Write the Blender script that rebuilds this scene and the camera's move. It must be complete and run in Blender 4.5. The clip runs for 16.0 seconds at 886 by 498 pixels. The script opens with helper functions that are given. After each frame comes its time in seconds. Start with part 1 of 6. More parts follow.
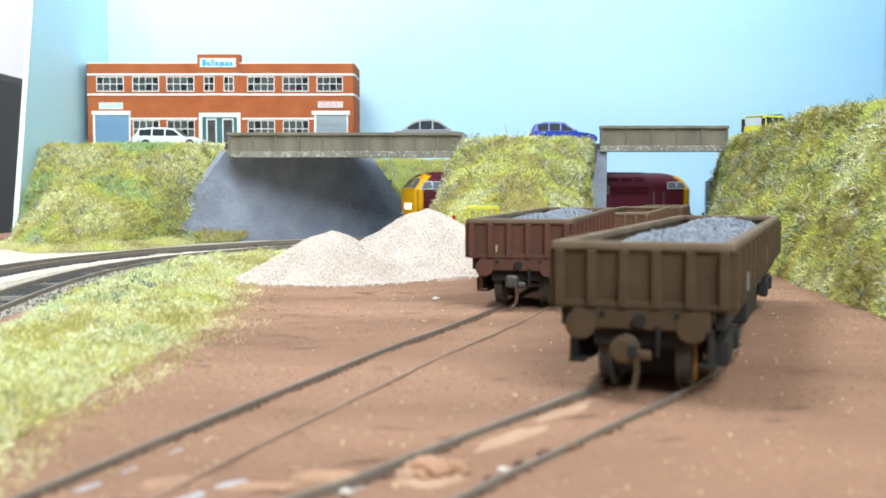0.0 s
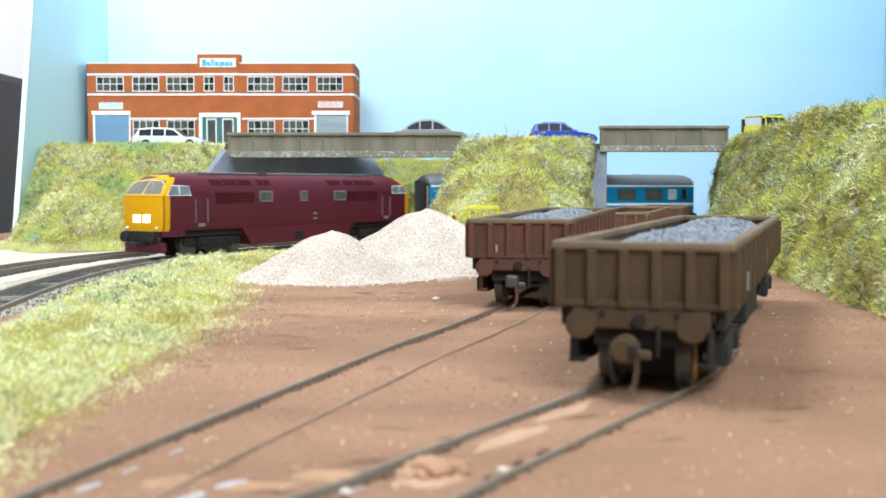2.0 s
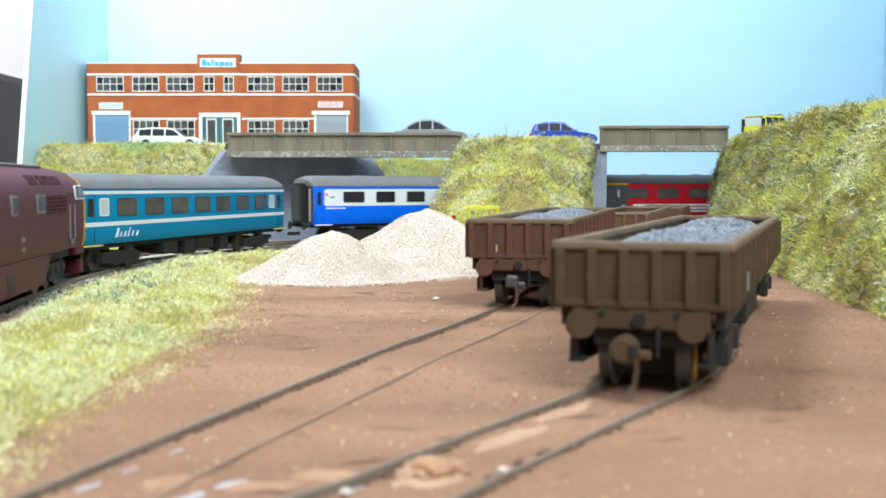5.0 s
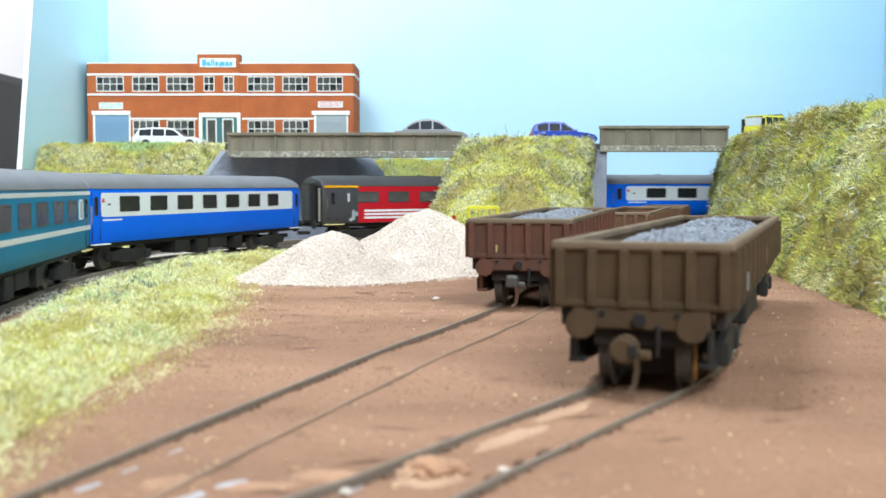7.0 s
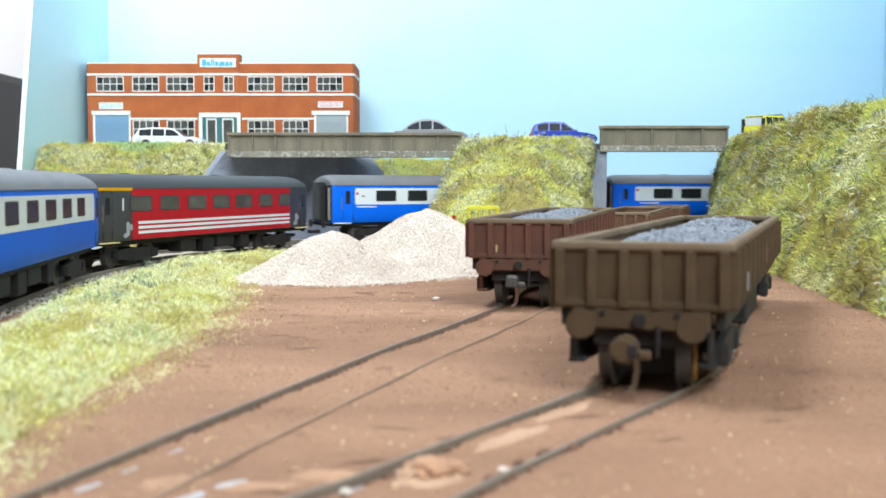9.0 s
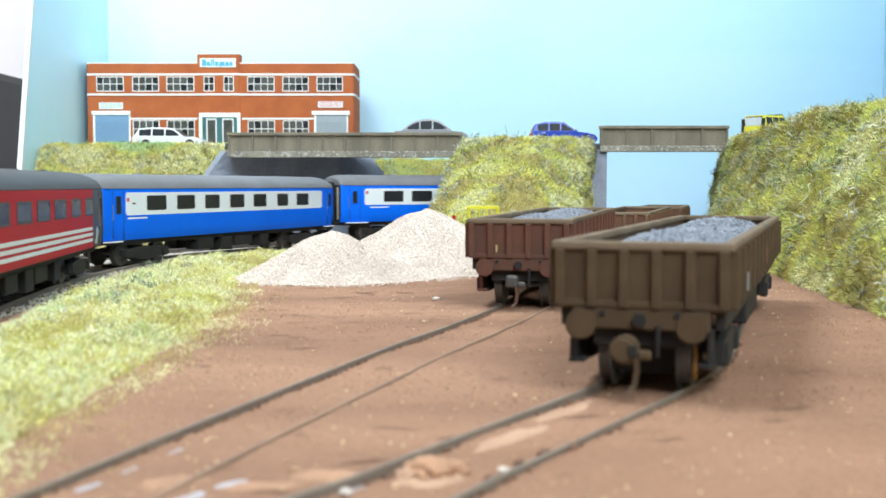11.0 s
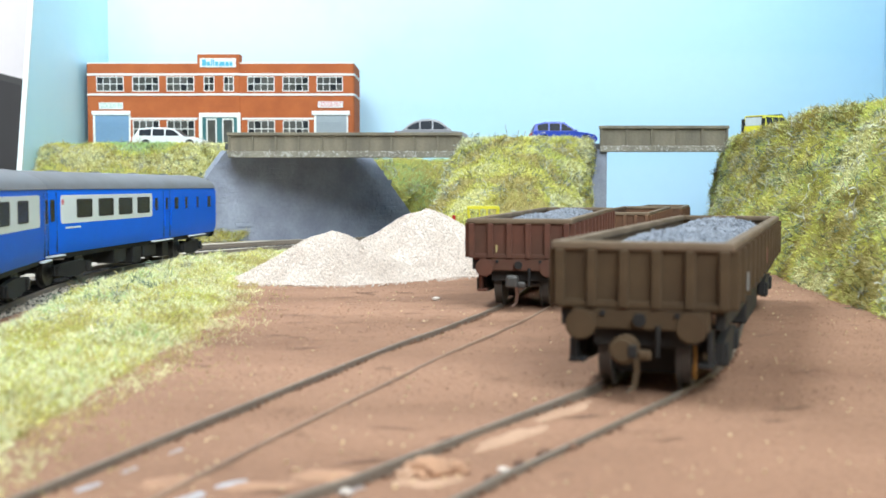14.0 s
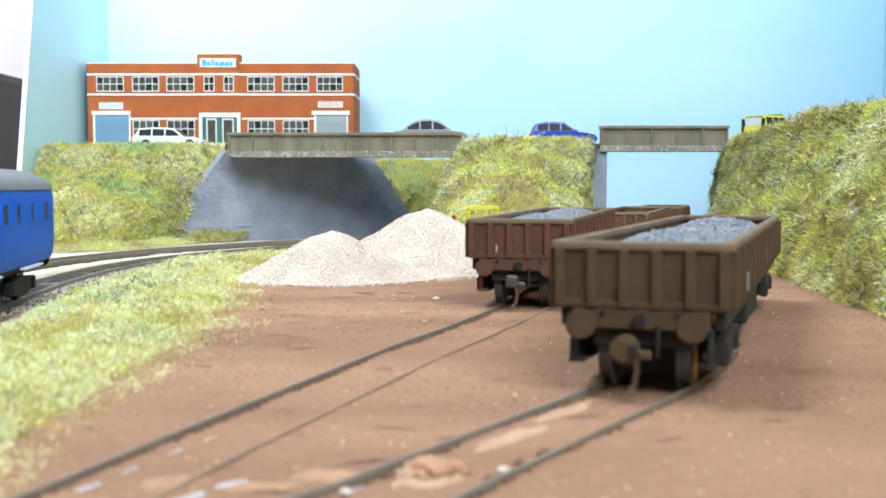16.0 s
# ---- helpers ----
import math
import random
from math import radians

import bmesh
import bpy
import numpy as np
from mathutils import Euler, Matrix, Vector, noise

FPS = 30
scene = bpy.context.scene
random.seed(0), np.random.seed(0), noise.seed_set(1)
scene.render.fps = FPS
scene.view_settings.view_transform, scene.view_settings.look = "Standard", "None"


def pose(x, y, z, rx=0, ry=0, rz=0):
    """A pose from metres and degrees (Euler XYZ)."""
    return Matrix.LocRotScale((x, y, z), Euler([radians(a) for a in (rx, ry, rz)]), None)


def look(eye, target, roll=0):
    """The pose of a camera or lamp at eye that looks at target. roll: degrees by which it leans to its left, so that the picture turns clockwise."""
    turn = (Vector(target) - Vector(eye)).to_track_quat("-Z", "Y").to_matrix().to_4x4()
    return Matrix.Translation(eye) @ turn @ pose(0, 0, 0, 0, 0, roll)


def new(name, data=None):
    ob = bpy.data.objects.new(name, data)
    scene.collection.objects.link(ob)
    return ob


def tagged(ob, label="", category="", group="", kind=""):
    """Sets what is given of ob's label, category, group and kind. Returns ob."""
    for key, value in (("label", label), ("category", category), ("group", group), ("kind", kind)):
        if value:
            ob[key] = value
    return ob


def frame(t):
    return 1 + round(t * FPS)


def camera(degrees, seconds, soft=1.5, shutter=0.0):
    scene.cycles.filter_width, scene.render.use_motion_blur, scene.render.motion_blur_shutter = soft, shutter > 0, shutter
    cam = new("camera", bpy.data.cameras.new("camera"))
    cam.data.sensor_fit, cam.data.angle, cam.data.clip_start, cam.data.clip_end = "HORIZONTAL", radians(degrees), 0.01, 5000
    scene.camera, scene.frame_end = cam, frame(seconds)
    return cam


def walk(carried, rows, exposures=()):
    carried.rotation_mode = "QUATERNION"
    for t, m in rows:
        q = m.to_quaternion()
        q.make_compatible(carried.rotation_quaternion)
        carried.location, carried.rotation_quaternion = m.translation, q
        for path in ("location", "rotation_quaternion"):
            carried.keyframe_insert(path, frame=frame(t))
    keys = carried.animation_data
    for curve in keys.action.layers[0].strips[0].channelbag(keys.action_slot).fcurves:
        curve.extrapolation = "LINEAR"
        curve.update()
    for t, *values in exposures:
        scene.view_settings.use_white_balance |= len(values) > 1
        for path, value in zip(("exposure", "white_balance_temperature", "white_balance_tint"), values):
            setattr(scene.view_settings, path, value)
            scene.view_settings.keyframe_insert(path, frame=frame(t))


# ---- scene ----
cam = camera(44.85, 16.0, soft=1.5, shutter=0.5)
cam.data.dof.use_dof, cam.data.dof.focus_distance, cam.data.dof.aperture_fstop = True, 0.56, 32
EYE = pose(0, 0, 0.040, 90 - 3.373, 0, 0)
walk(cam, [(0.0, EYE), (16.0, EYE)])

# ---- light: a closed room lit by a ceiling panel and a lamp over the layout, plus a fill ----
world = bpy.data.worlds.new("room_air")
scene.world = world
world.use_nodes = True
world.node_tree.nodes["Background"].inputs[0].default_value = (0.9, 0.95, 1.0, 1)
world.node_tree.nodes["Background"].inputs[1].default_value = 0.05


def area(name, at, target, power, size, colour):
    data = bpy.data.lights.new(name, "AREA")
    data.energy, data.size, data.color = power, size, colour
    ob = new(name, data)
    ob.matrix_world = look(at, target)
    return ob


area("layout_lamp", (-0.31, 0.46, 0.86), (-0.08, 0.80, 0.0), 9.5, 0.34, (0.83, 0.95, 1.0))
area("ceiling_lamp", (0.45, -0.75, 1.25), (-0.1, 0.7, 0.0), 53.5, 1.1, (0.85, 0.955, 1.0))
# unseen fill, added to brighten the white wall behind the shelf unit
area("back_wall_fill", (-1.5, 1.75, 1.42), (-1.4, 2.2, 0.2), 46, 0.6, (0.95, 0.96, 1.0))
scene.view_settings.exposure = 0.0


# ---- materials ----
def rgb(c):
    return (*c, 1.0)


def material(name, colour, rough=0.6, metal=0.0, second=None, grain=300.0, patch=40.0, mix=0.5, bump=0.0, spread=0.12,
             island=0.0, third=None, coat=0.0, spec=0.5, streak=None):
    """A surface with variation at two scales: grain and patch are noise scales per metre."""
    m = bpy.data.materials.new(name)
    m.use_nodes = True
    nt = m.node_tree
    n, l = nt.nodes, nt.links
    b = n["Principled BSDF"]
    b.inputs["Roughness"].default_value, b.inputs["Metallic"].default_value = rough, metal
    b.inputs["Coat Weight"].default_value = coat
    b.inputs["Specular IOR Level"].default_value = spec
    tc = n.new("ShaderNodeTexCoord")
    big, small = n.new("ShaderNodeTexNoise"), n.new("ShaderNodeTexNoise")
    big.inputs["Scale"].default_value, big.inputs["Detail"].default_value = patch, 4
    small.inputs["Scale"].default_value, small.inputs["Detail"].default_value = grain, 3
    l.new(tc.outputs["Object"], big.inputs["Vector"])
    l.new(tc.outputs["Object"], small.inputs["Vector"])
    if streak:
        mp = n.new("ShaderNodeMapping")
        mp.inputs["Scale"].default_value = streak
        l.new(tc.outputs["Object"], mp.inputs["Vector"])
        l.new(mp.outputs["Vector"], big.inputs["Vector"])
    ramp = n.new("ShaderNodeValToRGB")
    ramp.color_ramp.elements[0].position, ramp.color_ramp.elements[1].position = 0.5 - mix / 2 * 0.6, 0.5 + mix / 2 * 0.6
    ramp.color_ramp.elements[0].color = rgb(colour)
    ramp.color_ramp.elements[1].color = rgb(second or [c * (1 - spread) for c in colour])
    l.new(big.outputs["Fac"], ramp.inputs["Fac"])
    out = ramp.outputs["Color"]
    if third:
        r3 = n.new("ShaderNodeValToRGB")
        r3.color_ramp.elements[0].position, r3.color_ramp.elements[1].position = 0.55, 0.68
        mx = n.new("ShaderNodeMixRGB")
        mx.inputs["Color2"].default_value = rgb(third)
        l.new(small.outputs["Fac"], r3.inputs["Fac"])
        l.new(r3.outputs["Color"], mx.inputs["Fac"])
        l.new(out, mx.inputs["Color1"])
        out = mx.outputs["Color"]
    hsv = n.new("ShaderNodeHueSaturation")
    rng = n.new("ShaderNodeMapRange")
    rng.inputs["To Min"].default_value, rng.inputs["To Max"].default_value = 1 - spread, 1 + spread
    src = small.outputs["Fac"]
    if island:
        geo = n.new("ShaderNodeNewGeometry")
        rng.inputs["To Min"].default_value, rng.inputs["To Max"].default_value = 1 - island, 1 + island
        src = geo.outputs["Random Per Island"]
    l.new(src, rng.inputs["Value"])
    l.new(rng.outputs["Result"], hsv.inputs["Value"])
    l.new(out, hsv.inputs["Color"])
    l.new(hsv.outputs["Color"], b.inputs["Base Color"])
    if bump:
        bp = n.new("ShaderNodeBump")
        bp.inputs["Strength"].default_value, bp.inputs["Distance"].default_value = bump, 0.0008
        l.new(small.outputs["Fac"], bp.inputs["Height"])
        l.new(bp.outputs["Normal"], b.inputs["Normal"])
    return m


def glow(name, colour, strength):
    m = bpy.data.materials.new(name)
    m.use_nodes = True
    b = m.node_tree.nodes["Principled BSDF"]
    b.inputs["Base Color"].default_value = rgb(colour)
    b.inputs["Emission Color"].default_value, b.inputs["Emission Strength"].default_value = rgb(colour), strength
    return m


def paler_upper_left(m):
    """Mixes a whiter colour in towards the upper left of the board behind the factory, broken by noise."""
    n, l = m.node_tree.nodes, m.node_tree.links
    hsv = n["Hue/Saturation/Value"]
    paint = hsv.inputs["Color"].links[0].from_socket
    tc, sep, nz = n.new("ShaderNodeTexCoord"), n.new("ShaderNodeSeparateXYZ"), n.new("ShaderNodeTexNoise")
    nz.inputs["Scale"].default_value, nz.inputs["Detail"].default_value = 7, 4
    l.new(tc.outputs["Object"], sep.inputs["Vector"])
    l.new(tc.outputs["Object"], nz.inputs["Vector"])
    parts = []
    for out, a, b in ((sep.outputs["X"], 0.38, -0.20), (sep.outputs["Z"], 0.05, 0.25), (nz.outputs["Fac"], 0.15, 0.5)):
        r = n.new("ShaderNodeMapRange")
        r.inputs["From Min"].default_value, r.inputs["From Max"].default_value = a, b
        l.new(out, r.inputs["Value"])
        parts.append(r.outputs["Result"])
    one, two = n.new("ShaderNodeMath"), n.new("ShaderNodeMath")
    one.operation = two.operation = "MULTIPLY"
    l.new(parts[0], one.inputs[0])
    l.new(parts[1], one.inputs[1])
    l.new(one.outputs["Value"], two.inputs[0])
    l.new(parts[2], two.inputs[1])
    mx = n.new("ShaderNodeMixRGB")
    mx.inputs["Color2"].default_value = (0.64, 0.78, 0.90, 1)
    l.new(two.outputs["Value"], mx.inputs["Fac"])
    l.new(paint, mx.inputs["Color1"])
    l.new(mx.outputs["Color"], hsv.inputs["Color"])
    return m


M = {
    "earth": material("earth", (0.40, 0.225, 0.145), 0.95, second=(0.24, 0.13, 0.082), grain=620, patch=24, mix=0.75, bump=1.0, spread=0.34, streak=(0.35, 1.0, 1.0), spec=0.2, third=(0.23, 0.128, 0.083)),
    "dust": material("dust", (0.50, 0.31, 0.205), 0.95, second=(0.42, 0.25, 0.16), grain=900, patch=60, bump=0.4, spread=0.15),
    "glue": material("glue", (0.46, 0.46, 0.50), 0.3, second=(0.34, 0.27, 0.25), grain=400, patch=90, bump=0.4),
    "scratch": material("scratch", (0.19, 0.10, 0.063), 0.95, grain=700, patch=60, spread=0.2),
    "crumb": material("crumb", (0.66, 0.52, 0.30), 0.9, second=(0.5, 0.34, 0.2), grain=500, patch=60, island=0.3),
    "ballast": material("ballast", (0.62, 0.55, 0.46), 0.9, second=(0.54, 0.48, 0.40), grain=800, patch=90, bump=0.6, spread=0.2),
    "pebble": material("pebble", (0.67, 0.585, 0.52), 0.9, second=(0.58, 0.49, 0.425), grain=600, patch=60, island=0.17),
    "turf": material("turf", (0.40, 0.39, 0.10), 0.95, second=(0.31, 0.27, 0.08), grain=500, patch=35, bump=0.8, spread=0.25),
    "grass": material("grass", (0.76, 0.72, 0.20), 0.8, second=(0.62, 0.66, 0.17), grain=400, patch=30, mix=0.6, island=0.25),
    "grass_pale": material("grass_pale", (0.86, 0.83, 0.47), 0.8, second=(0.79, 0.80, 0.44), grain=400, patch=30, mix=0.6, island=0.2),
    "grass_cream": material("grass_cream", (0.87, 0.85, 0.60), 0.8, second=(0.80, 0.82, 0.52), grain=400, patch=30, mix=0.6, island=0.2),
    "straw": material("straw", (0.60, 0.51, 0.22), 0.8, second=(0.48, 0.40, 0.16), grain=400, patch=60, island=0.28),
    "moss": material("moss", (0.34, 0.27, 0.07), 0.9, second=(0.26, 0.25, 0.07), grain=400, patch=60, island=0.35),
    "fern": material("fern", (0.46, 0.66, 0.30), 0.85, second=(0.40, 0.54, 0.22), grain=400, patch=40, island=0.25),
    "sage": material("sage", (0.20, 0.27, 0.20), 0.9, second=(0.13, 0.18, 0.12), grain=400, patch=60, island=0.4),
    "lichen": material("lichen", (0.56, 0.56, 0.46), 0.9, second=(0.30, 0.32, 0.24), grain=400, patch=60, island=0.4),
    "sky": paler_upper_left(material("sky_paint", (0.40, 0.665, 0.88), 0.5, second=(0.49, 0.73, 0.91), grain=90, patch=9, mix=1.0, bump=0.16, spread=0.02, streak=(0.25, 1, 1.5))),
    # sky blue lightened for the side board: its brightness is put into the colour
    "sky_lit": material("sky_paint_lit", (0.50, 0.81, 0.96), 0.5, second=(0.66, 0.88, 0.97), grain=60, patch=7, mix=1.0, bump=0.10, spread=0.02),
    "board_edge": material("board_edge", (0.75, 0.82, 0.85), 0.7),
    "white_wall": material("white_wall", (0.80, 0.79, 0.80), 0.8, spread=0.03, grain=30, patch=3),
    "room_wall": material("room_wall", (0.62, 0.62, 0.62), 0.85, spread=0.04, grain=30, patch=3),
    "black_unit": material("black_unit", (0.012, 0.012, 0.014), 0.4, grain=50, patch=8),
    "grey_unit": material("grey_unit", (0.10, 0.10, 0.10), 0.5, grain=50, patch=8),
    "ply": material("plywood", (0.42, 0.30, 0.18), 0.7, second=(0.36, 0.25, 0.15), grain=120, patch=20, streak=(0.15, 1, 1)),
    "carpet": material("carpet", (0.25, 0.22, 0.2), 0.95, grain=200, patch=5),
    "road": material("road", (0.10, 0.10, 0.10), 0.9, grain=700, patch=30, bump=0.3),
    "concrete": material("concrete", (0.23, 0.20, 0.145), 0.85, second=(0.15, 0.132, 0.10), grain=500, patch=70, bump=0.4, spread=0.18, streak=(1.0, 1.0, 0.25)),
    "concrete_foot": material("concrete_foot", (0.27, 0.25, 0.20), 0.85, second=(0.19, 0.175, 0.14), grain=260, patch=70, bump=0.4, spread=0.15, third=(0.40, 0.38, 0.34)),
    "stone_wall": material("stone_wall", (0.33, 0.36, 0.44), 0.85, second=(0.26, 0.285, 0.36), grain=350, patch=50, bump=0.7, spread=0.15),
    "brick": material("brick", (0.45, 0.128, 0.045), 0.8, spec=0.2, second=(0.38, 0.105, 0.038), grain=900, patch=60, spread=0.1),
    "brick_dark": material("brick_dark", (0.05, 0.05, 0.075), 0.8),
    "white": material("white_paint", (0.80, 0.80, 0.79), 0.6, spread=0.05),
    "shutter": material("shutter_blue", (0.18, 0.32, 0.50), 0.6, spread=0.06),
    "shutter_grey": material("shutter_grey", (0.33, 0.38, 0.42), 0.6, spread=0.06),
    "teal": material("teal_door", (0.04, 0.15, 0.17), 0.5),
    "pane": material("pane", (0.028, 0.031, 0.036), 0.25, spec=0.2, spread=0.3, grain=200, patch=50),
    "pane_grey": material("pane_grey", (0.115, 0.115, 0.11), 0.25, spec=0.25, spread=0.4, grain=200, patch=50),
    "screen_glass": material("screen_glass", (0.15, 0.135, 0.11), 0.4, spec=0.15, spread=0.2, grain=200, patch=60),
    "ochre": material("ochre", (0.45, 0.25, 0.15), 0.95, second=(0.37, 0.205, 0.125), grain=500, patch=120, bump=0.6, spread=0.2),
    "pane_pale": material("pane_pale", (0.55, 0.62, 0.66), 0.15),
    "sign_blue": material("sign_blue", (0.10, 0.45, 0.62), 0.6),
    "sign_green": material("sign_green", (0.25, 0.5, 0.42), 0.6),
    "sign_red": material("sign_red", (0.62, 0.12, 0.16), 0.6),
    "rail": material("rail", (0.17, 0.14, 0.115), 0.6, metal=0.2, second=(0.22, 0.17, 0.13), grain=500, patch=80),
    "rail_dusty": material("rail_dusty", (0.26, 0.17, 0.12), 0.8, second=(0.34, 0.22, 0.15), grain=500, patch=80),
    "rail_head": material("rail_head", (0.27, 0.225, 0.18), 0.5, metal=0.3, grain=600, patch=90),
    "sleeper": material("sleeper", (0.03, 0.028, 0.027), 0.7, grain=500, patch=90, bump=0.3),
    "wagon_brown": material("wagon_brown", (0.088, 0.056, 0.029), 0.85, spec=0.3, second=(0.062, 0.038, 0.020), grain=260, patch=60, spread=0.18, bump=0.15),
    "wagon_rust": material("wagon_rust", (0.125, 0.046, 0.028), 0.85, second=(0.082, 0.039, 0.024), grain=260, patch=60, spread=0.2, bump=0.15),
    "wagon_tan": material("wagon_tan", (0.155, 0.078, 0.042), 0.85, second=(0.11, 0.055, 0.032), grain=260, patch=60, spread=0.2, bump=0.15),
    "wagon_rim": material("wagon_rim", (0.20, 0.145, 0.095), 0.85, second=(0.14, 0.097, 0.06), grain=300, patch=60, spread=0.2, bump=0.2),
    "faded_red": material("faded_red", (0.22, 0.05, 0.035), 0.8),
    "faded_white": material("faded_white", (0.36, 0.37, 0.36), 0.8, spread=0.2),
    "underframe": material("underframe", (0.014, 0.0125, 0.012), 0.75, grain=300, patch=80, spread=0.3),
    "wheel": material("wheel", (0.10, 0.095, 0.09), 0.5, metal=0.4, grain=300, patch=80),
    "wheel_tread": material("wheel_tread", (0.35, 0.28, 0.18), 0.3, metal=0.9),
    "brass": material("brass", (0.42, 0.26, 0.09), 0.35, metal=0.9),
    "stone_load": material("stone_load", (0.27, 0.29, 0.33), 0.9, second=(0.21, 0.23, 0.27), grain=500, patch=90, island=0.22),
    "maroon": material("maroon", (0.112, 0.016, 0.030), 0.5, spec=0.25, second=(0.092, 0.014, 0.025), grain=200, patch=30, spread=0.08),
    "maroon_dark": material("maroon_dark", (0.06, 0.008, 0.013), 0.6, spec=0.1),
    "frame_grey": material("frame_grey", (0.19, 0.18, 0.19), 0.5),
    "yellow": material("warning_yellow", (0.72, 0.36, 0.004), 0.55, spec=0.15, spread=0.05),
    "yellow_lemon": material("lemon_yellow", (0.72, 0.66, 0.04), 0.45, spread=0.05),
    "roof_grey": material("roof_grey", (0.20, 0.205, 0.225), 0.55, spec=0.25, second=(0.17, 0.17, 0.18), grain=200, patch=30, spread=0.1),
    "roof_dark": material("roof_dark", (0.055, 0.056, 0.06), 0.55, grain=200, patch=30),
    "turquoise": material("turquoise", (0.003, 0.23, 0.45), 0.5, spec=0.1, spread=0.05),
    "teal_dark": material("teal_dark", (0.01, 0.12, 0.17), 0.4),
    "blue": material("pullman_blue", (0.002, 0.145, 0.85), 0.5, spec=0.1, spread=0.05),
    "cream": material("pale_band", (0.74, 0.80, 0.84), 0.5, spec=0.2, spread=0.03),
    "red": material("coach_red", (0.48, 0.012, 0.022), 0.5, spec=0.15, spread=0.05),
    "charcoal": material("charcoal", (0.045, 0.048, 0.055), 0.45),
    "black": material("black_rubber", (0.012, 0.012, 0.013), 0.6),
    "chrome": material("chrome", (0.6, 0.6, 0.6), 0.25, metal=0.9),
    "car_white": material("car_white", (0.80, 0.82, 0.84), 0.25, spread=0.02, coat=0.5),
    "car_blue": material("car_blue", (0.010, 0.05, 0.42), 0.35, spread=0.03, coat=0.15),
    "car_grey": material("car_grey", (0.27, 0.27, 0.29), 0.4, metal=0.1, spread=0.03),
    "car_glass": material("car_glass", (0.02, 0.024, 0.032), 0.4, spec=0.12),
    "screen_frame": material("screen_frame", (0.62, 0.50, 0.24), 0.5),
    "cab_glass": material("cab_glass", (0.20, 0.225, 0.27), 0.25, spec=0.3, spread=0.2, grain=200, patch=60),
    "post_beige": material("post_beige", (0.42, 0.38, 0.30), 0.6),
    "flake": material("flake", (0.62, 0.61, 0.58), 0.8, island=0.25),
    "lamp_on": glow("lamp_on", (1.0, 0.93, 0.74), 1.7),
    "tail_red": material("tail_red", (0.5, 0.02, 0.02), 0.3),
}


# ---- builders: all sizes below in millimetres ----
def finish(bm, name, mat, smooth=False):
    me = bpy.data.meshes.new(name)
    bmesh.ops.scale(bm, vec=(0.001, 0.001, 0.001), verts=bm.verts)
    bm.to_mesh(me)
    bm.free()
    me.materials.append(mat)
    if smooth:
        me.polygons.foreach_set("use_smooth", [True] * len(me.polygons))
        me.set_sharp_from_angle(angle=radians(38))
    return me


def part(name, bm, mat, parent=None, label="", smooth=False):
    ob = new(name, finish(bm, name, M[mat], smooth))
    ob.parent = parent
    return tagged(ob, label=label)


def again(name, src, parent, x=0, y=0, z=0, rz=0, label=""):
    """Another object on the mesh of src."""
    ob = new(name, src.data)
    ob.parent = parent
    ob.matrix_basis = pose(x / 1000, y / 1000, z / 1000, 0, 0, rz)
    return tagged(ob, label=label)


def thing(name, label, category, group="", kind="", at=None):
    ob = new(name)
    ob.empty_display_size = 0.01
    if at:
        ob.matrix_world = pose(at[0] / 1000, at[1] / 1000, at[2] / 1000, 0, 0, at[3] if len(at) > 3 else 0)
    return tagged(ob, label, category, group, kind)


def box(bm, x0, x1, y0, y1, z0, z1, bevel=0.0):
    vs = [bm.verts.new((x, y, z)) for z in (z0, z1) for y in (y0, y1) for x in (x0, x1)]
    fs = [bm.faces.new([vs[i] for i in f]) for f in ((0, 2, 3, 1), (4, 5, 7, 6), (0, 1, 5, 4), (2, 6, 7, 3), (0, 4, 6, 2), (1, 3, 7, 5))]
    if bevel:
        es = {e for f in fs for e in f.edges}
        bmesh.ops.bevel(bm, geom=list(es), offset=bevel, segments=2, affect="EDGES", profile=0.5)
    return bm


def bx(*a, **k):
    return box(bmesh.new(), *a, **k)


def cyl(bm, at, axis, r, length, seg=24, r2=None):
    rot = {"x": Matrix.Rotation(math.pi / 2, 4, "Y"), "y": Matrix.Rotation(math.pi / 2, 4, "X"), "z": Matrix()}[axis]
    bmesh.ops.create_cone(bm, cap_ends=True, segments=seg, radius1=r, radius2=r if r2 is None else r2, depth=length,
                          matrix=Matrix.Translation(at) @ rot)
    return bm


def loft(bm, sections, close=True, caps=True):
    """Skin through rings of equal length."""
    rings = [[bm.verts.new(p) for p in s] for s in sections]
    n = len(rings[0])
    for a, b in zip(rings, rings[1:]):
        for i in range(n if close else n - 1):
            j = (i + 1) % n
            bm.faces.new((a[i], a[j], b[j], b[i]))
    if caps:
        bm.faces.new(rings[0][::-1])
        bm.faces.new(rings[-1])
    bmesh.ops.recalc_face_normals(bm, faces=bm.faces)
    return bm


def prism_y(bm, outline, y0, y1):
    """An outline in x, z drawn out along y."""
    return loft(bm, [[(x, y, z) for x, z in outline] for y in (y0, y1)])


def prism_x(bm, outline, x0, x1):
    return loft(bm, [[(x, y, z) for y, z in outline] for x in (x0, x1)])


def prism_z(bm, outline, z0, z1):
    return loft(bm, [[(x, y, z) for x, y in outline] for z in (z0, z1)])


def rounded(x0, x1, z0, z1, r, n=4):
    pts = []
    for cx, cz, a in ((x1 - r, z1 - r, 0), (x0 + r, z1 - r, 90), (x0 + r, z0 + r, 180), (x1 - r, z0 + r, 270)):
        for i in range(n + 1):
            t = radians(a + 90 * i / n)
            pts.append((cx + r * math.cos(t), cz + r * math.sin(t)))
    return pts


